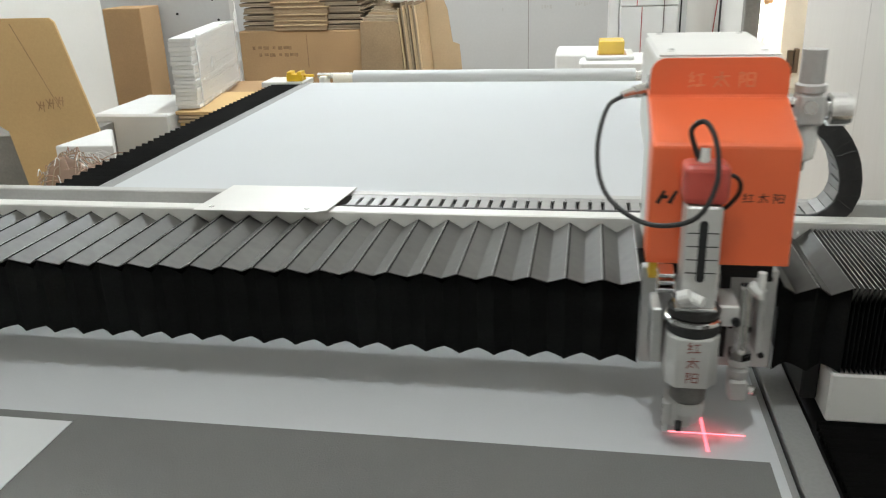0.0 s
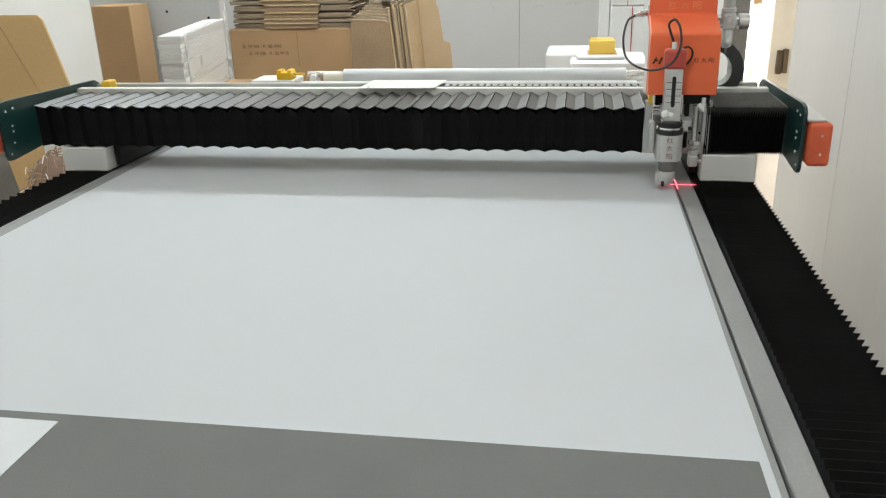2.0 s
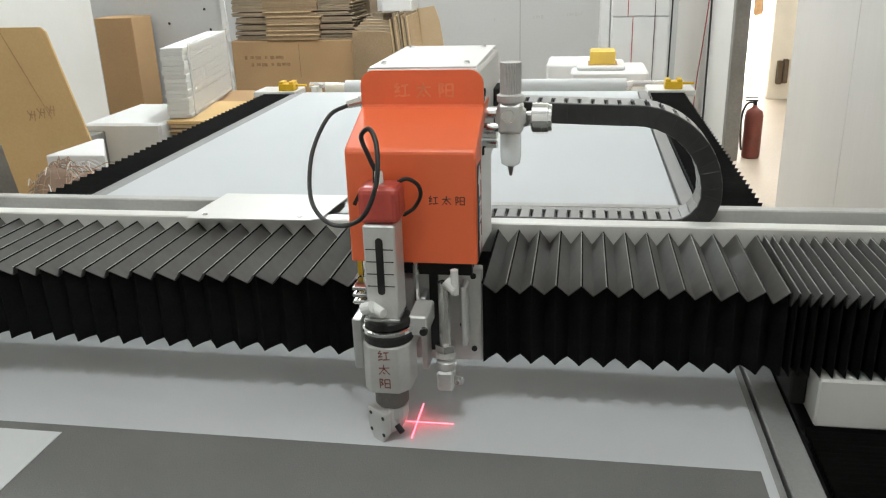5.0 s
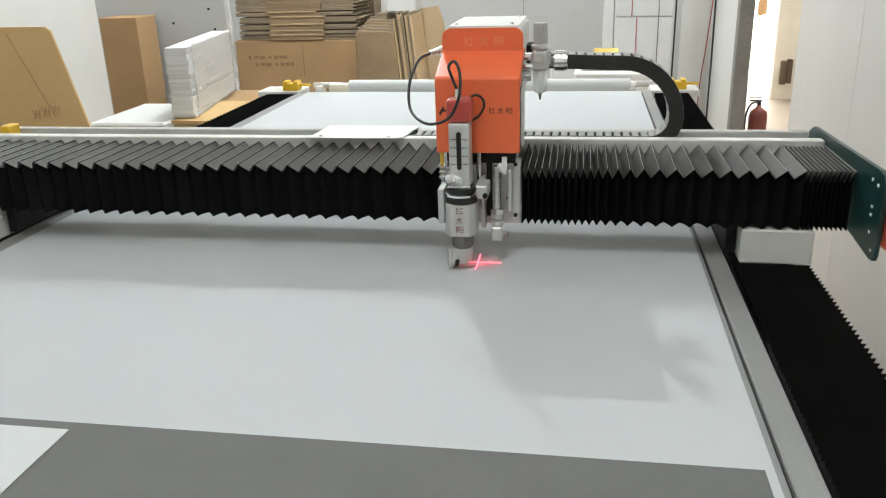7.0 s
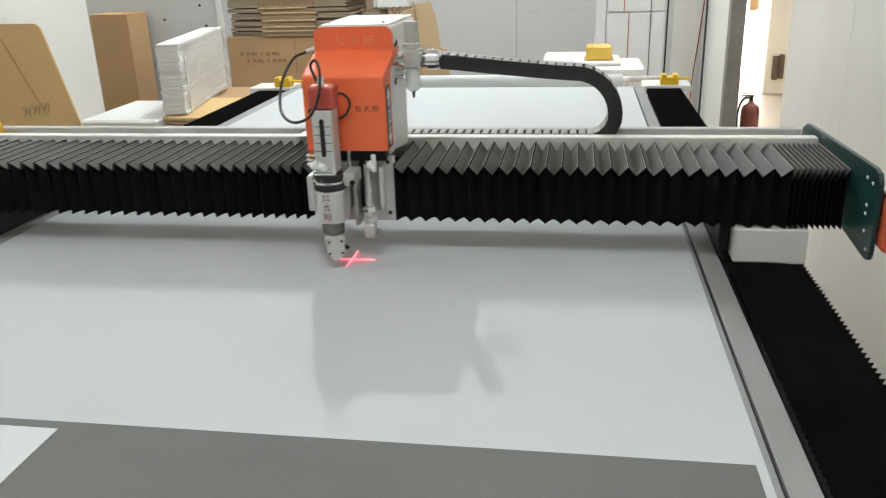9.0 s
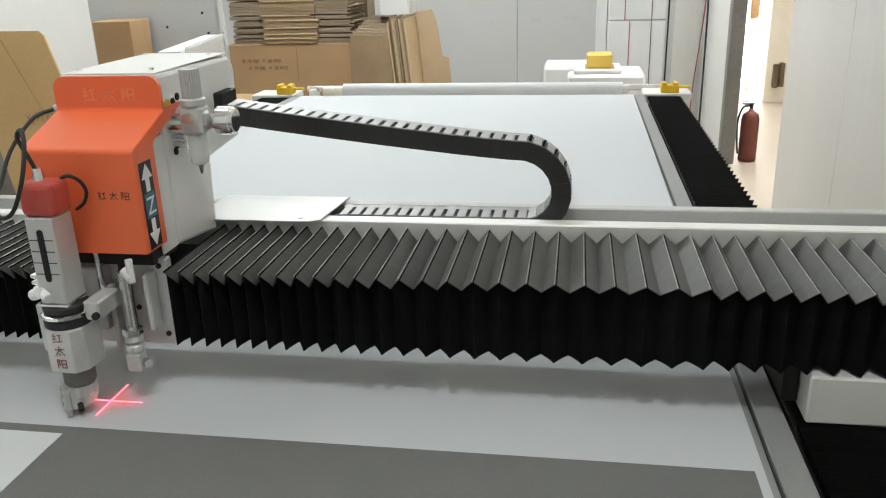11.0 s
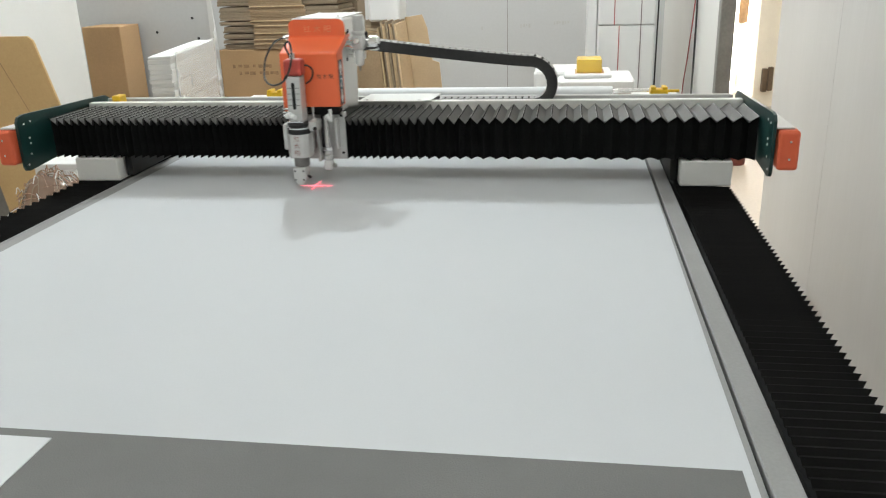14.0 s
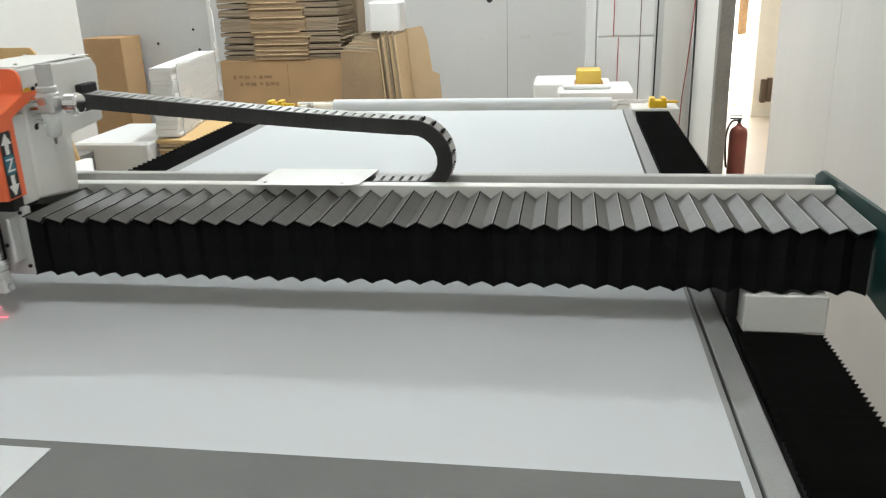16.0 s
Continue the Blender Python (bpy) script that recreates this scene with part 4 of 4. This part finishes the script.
part("panel", prism([(-2.75, 1.158), (-2.084, 1.155), (-2.059, 1.134), (-1.914, 0.576), (-2.02, 0.0), (-2.33, 0.0), (-2.38, 0.294), (-2.432, 0.595), (-2.75, 0.80)], "y", 2.85, 2.862), CARDLT, lc)
for k in range(3):
    part("print_mark", strokes([(0, 1, .5, .2), (.5, 1, .1, 0), (.2, .6, .9, .6), (.8, 1, .7, 0)], (-2.24 + .055 * k, 2.8485, 0.70 + .012 * k), (1, 0, 0), (0, 0, 1), 0.05, 0.006, (0, -1, 0)), CARD, lc, "faint printed mark")
part("crease", strokes([(0, 0, .45, -1)], (-2.3, 2.8485, 1.13), (1, 0, 0), (0, 0, 1), 0.42, 0.004, (0, -1, 0)), CARD, lc)
# dark block put in for the shade under the leaning panel
slab("dark_crate", -3.0, -2.1, 2.9, 3.3, 0.0, 0.56, PILLAR, "dark block added for the shaded gap behind leaning cardboard", "crate")
slab("foam_board", -2.42, -2.0, 6.6, 6.7, 0.0, 1.9, WALLFAR, "grey upright panel behind cartons", "panel")
# bag of brown fibre beside the rail
bag = thing("fibre_bag", "crumpled bag of brown fibre offcuts beside the rail", "bag", at=(-1.36, 1.80, 0.0))
rnd = random.Random(11)
bm = bmesh.new()
bmesh.ops.create_icosphere(bm, subdivisions=4, radius=1.0)
for v in bm.verts:
    n = noise.noise(v.co * 2.3) * 0.22 + noise.noise(v.co * 6) * 0.10
    v.co = Vector((v.co.x * 0.20 * (1 + n), v.co.y * 0.24 * (1 + n), 0.365 + v.co.z * 0.365 * (1 + n * 0.6)))
part("film", bm, BAGFILM, bag, smooth=True)
for i in range(110):
    a, b = rnd.uniform(0, 6.28), rnd.uniform(0.05, 1.2)
    p = Vector((math.cos(a) * math.sin(b) * .205, math.sin(a) * math.sin(b) * .245, 0.385 + math.cos(b) * .365))
    q = p + Vector((rnd.uniform(-.03, .13), rnd.uniform(-.12, .06), rnd.uniform(-.07, .03)))
    part("strand", tube([p, (p + q) / 2 + Vector((0, 0, .022)), q], 0.0017, 5, 4), (FIBRE, FIBRE, FOAM, CARDGREY)[i % 4], bag)

# foam boxes by the far doorway
for k, (z0, z1) in enumerate(((0.0, .375), (.38, .905), (.91, 1.40), (1.405, 1.9))):
    fb = slab("foam_box", 0.74, 1.19, 6.05, 6.6, z0, z1, FOAM, "white foam box in a strapped column", "foam box", "strapped foam boxes", 0.008)
    part("strap", box(-.10 + .04 * (k % 2), -.094 + .04 * (k % 2), -.279, -.2755, 0.0, z1 - z0), REDSTRAP, fb, "red strap")
    part("strap", box(.11, .116, -.279, -.2755, 0.0, z1 - z0), DARKSTRAP, fb, "dark strap")
slab("foam_box", 0.655, 0.735, 6.25, 6.6, 0.0, 1.9, FOAM, "narrow white foam board beside strapped boxes", "foam", "strapped foam boxes")
slab("foam_box", 0.27, 0.62, 4.95, 5.4, 0.0, 0.685, FOAM, "low white foam box behind the table", "foam box", "low foam boxes", 0.015)
slab("foam_box", 0.44, 0.95, 4.72, 5.2, 0.0, 0.66, FOAM, "low white foam box with flat lid", "foam box", "low foam boxes", 0.015)
slab("foam_slab", 0.48, 0.80, 4.78, 5.15, 0.662, 0.69, FOAM, "flat white foam lid", "foam", bevel=0.008)
slab("yellow_box", 0.565, 0.735, 4.84, 5.04, 0.692, 0.782, YELLOWFILM, "small translucent yellow box on foam", "box", bevel=0.006)
slab("cardboard_offcut", 0.555, 0.75, 4.82, 5.06, 0.6902, 0.6918, CARD, "thin brown card under a yellow box", "cardboard", bevel=0)

# fire extinguisher
fe = thing("fire_extinguisher", "dull red fire extinguisher with black hose on the floor", "fire extinguisher", at=(1.714, 5.10, 0))
part("cylinder", lathe([(0.060, 0.0), (0.066, 0.012), (0.066, 0.32), (0.058, 0.355), (0.030, 0.378), (0.018, 0.385), (0.018, 0.40)], 28), EXTRED, fe, smooth=True)
part("valve", cyl((0, 0, .40), (0, 0, .43), 0.014, n=14), DARK, fe)
part("handle", box(-0.07, 0.02, -0.008, 0.008, 0.43, 0.44, 0.002), DARK, fe)
part("lever", box(-0.08, 0.02, -0.006, 0.006, 0.452, 0.459, 0.002), DARK, fe)
part("hose", tube([(0.01, 0, .42), (-.06, -.01, .41), (-.095, -.02, .30), (-.085, -.02, .12), (-.075, -.02, .06)], 0.008), RUBBER, fe)

fe.scale = (0.93, 0.93, 0.93)

# wall fittings
cab = thing("wall_cable", "thin brown and black cables hanging on the wall", "cable")
part("cable", tube([(XR - .03, 6.1, 2.6), (XR - .035, 6.12, 1.6), (XR - .03, 6.08, .9), (XR - .035, 6.05, 0.02)], 0.008, 6), RUBBER, cab)
part("cable", tube([(XR - .03, 6.2, 2.6), (XR - .03, 6.16, 1.3), (XR - .035, 6.35, .7), (XR - .03, 6.6, .35), (XR - .03, 6.7, .02)], 0.005, 6), REDSTRAP, cab)
cab2 = thing("corner_cable", "thick black cable beside foam boxes", "cable")
part("cable", tube([(1.225, 6.1, 2.6), (1.215, 6.1, 1.2), (1.21, 6.1, 0.02)], 0.007, 6), DARK, cab2)
sw = thing("switch_box", "pair of dark brown switch boxes on the door frame", "switch", at=(2.415, 7.47, 0.17))
part("body", box(-0.055, -0.005, -0.03, 0.03, -0.02, 0.20, 0.006), SWITCHBROWN, sw)
part("body", box(0.0, 0.045, -0.03, 0.03, -0.01, 0.215, 0.006), SWITCHBROWN, sw)
orange = slab("orange_board", 2.24, 2.33, 8.2, 8.24, 0.74, 1.6, CARDPRINT, "orange-tan board outside the door", "board")
orange2 = slab("board_post", 2.26, 2.30, 8.25, 8.29, 0.0, 1.6, FRAMEWOOD, "thin post carrying a board", "post")


# ---------------------------------------------------------------- movement
def smooth_step(a, b, t):
    u = min(1, max(0, (t - a) / (b - a)))
    return u * u * (3 - 2 * u)


def spread(t, length, shape):
    """Widths of the folds of a bellows of that length, counted from the head."""
    least = 0.0056
    free = length - least * FOLDS
    w = [shape(t, i / (FOLDS - 1)) for i in range(FOLDS)]
    total = sum(w)
    even = [free * x / total for x in w]
    # before the head first turns back, the folds open one after another from the head outwards
    early = (1 - smooth_step(4.2, 6.2, t)) if shape is right_open else 0.0
    step, left = [], free
    for i in range(FOLDS):
        step.append(min(0.036, left))
        left -= step[-1]
    return [least + e * (1 - early) + s * early for e, s in zip(even, step)]


def right_open(t, f):
    late = smooth_step(9.7, 11.8, t)
    back = smooth_step(8.2, 9.2, t)
    stretched = smooth_step(13.9, 14.5, t)
    mid = ((0.42 + 1.1 * smooth_step(0.25, 0.55, f)) * (1 - back) + back) if f < 0.70 else 0.16
    end = (0.40 + 0.9 * smooth_step(0.0, 0.75, f)) * (1 - stretched) + stretched
    return mid * (1 - late) + end * late


def left_open(t, f):
    late = smooth_step(6.3, 9.5, t)
    return 1.0 - 0.35 * late * (1 - smooth_step(0.0, 0.4, f))


def chain_point(s, hx):
    """A point and the turn of the chain, s metres from its fixed end."""
    r, zb, high = 0.0560, T + 0.1808, 0.125
    x0, xb = 0.122, (hx + 1.142) / 2 - 0.0710 - 0.008 * smooth_step(0.0, 0.4, hx)
    # a short upper run arches widely, a long one hangs nearly straight
    reach = xb + r - (hx + 0.085)
    wide = min(0.068 + 0.050 * smooth_step(-0.15, 0.32, hx), max(0.05, reach - 0.02))
    run = xb - x0
    if s < run:
        return x0 + s, zb, 0.0
    s -= run
    if s < math.pi / 2 * r:
        a = s / r
        return xb + r * math.sin(a), zb + r - r * math.cos(a), a
    s -= math.pi / 2 * r
    xt = xb + r - wide
    if s < math.pi / 2 * wide:
        a = math.pi / 2 + s / wide
        return xt + wide * math.sin(a), zb + r - wide * math.cos(a), a
    s -= math.pi / 2 * wide
    full = max(0.1, xt - (hx + 0.085))
    u = min(1, s / full)
    left = high - wide
    return xt - s, zb + r + wide + left * u ** 1.15, math.pi - math.atan(left * 1.15 * u ** 0.15 / full)


def motions():
    walk(gantry, [(t, pose(0, g, 0)) for t, g, hx in RIDE])
    walk(chain, [(t, pose(0, g, 0)) for t, g, hx in RIDE])
    walk(head, [(t, pose(hx, g, 0)) for t, g, hx in RIDE])
    for bellows, folds, sign, shape in ((left_bellows, left_folds, -1, left_open), (right_bellows, right_folds, 1, right_open)):
        walk(bellows, [(t, pose(0, g, 0)) for t, g, hx in RIDE])
        tracks = {}
        for t, g, hx in RIDE:
            start = hx + sign * 0.083
            widths = spread(t, abs(sign * 1.0 - start), shape)
            x = start
            for i, w in enumerate(widths):
                half = w / 2
                tilt = math.degrees(math.acos(min(0.999, half / FW)))
                drop = FW * math.sin(radians(tilt)) / 2
                for side in (0, 1):
                    xc = x + sign * (half / 2 + half * side)
                    # ridge, valley, ridge: the first half falls away from the head, the second rises
                    a = tilt if (side == 0) == (sign > 0) else -tilt
                    tracks.setdefault((i, side), []).append((t, pose(xc, 0, T + 0.187 - drop, 0, a, 0), xc, drop, a))
                x += sign * w
        for i, side, top, front in folds:
            rows = tracks[(i, side)]
            walk(top, [(t, m) for t, m, xc, drop, a in rows])
            walk(front, [(t, pose(xc, 0.056 + drop, 0, 0, 0, a)) for t, m, xc, drop, a in rows])
    for holder, end, folds, count, rw in rail_covers:
        tracks = {}
        for t, g, hx in RIDE:
            a, b = (-0.78, g + 0.058) if end == 0 else (g + 0.358, 2.752)
            w = (b - a) / count
            tilt = math.degrees(math.acos(min(0.999, w / 2 / rw)))
            drop = rw * math.sin(radians(tilt)) / 2
            for i, side, f in folds:
                y = a + w * (i + 0.25 + 0.5 * side)
                tracks.setdefault(f.name, []).append((t, pose(0, y, T - 0.004 - drop, -tilt if side == 0 else tilt, 0, 0)))
        for i, side, f in folds:
            walk(f, tracks[f.name])
    for k, lk in enumerate(links):
        rows = []
        for t, g, hx in RIDE:
            x, z, a = chain_point(LP * (k + 0.4), hx)
            rows.append((t, pose(x, 0.0004 * (k % 2), z, 0, -math.degrees(a), 0)))
        walk(lk, rows)
    LIFT = [(0, .021), (.1, .021), (.3, 0), (2.4, 0), (2.6, .021), (4.2, .021), (4.6, 0), (8.1, 0), (8.3, .021), (9.7, .021), (10.2, 0), (13.7, 0), (13.9, .021), (14.5, .021), (14.7, 0), (16, 0)]
    walk(knife, [(t, pose(0, 0, z)) for t, z in LIFT])
    TURN = [(0, -96), (2.3, -96), (2.6, -30), (2.8, 10), (4.2, 0), (5.2, -50), (6.1, -92), (8.1, -92), (8.4, -10), (9.7, 25), (10.8, -35), (11.7, -88), (13.5, -92), (13.9, -20), (14.4, 20), (14.8, -40), (16, -50)]
    walk(foot, [(t, pose(TX, TY, T, 0, 0, a)) for t, a in TURN])


motions()
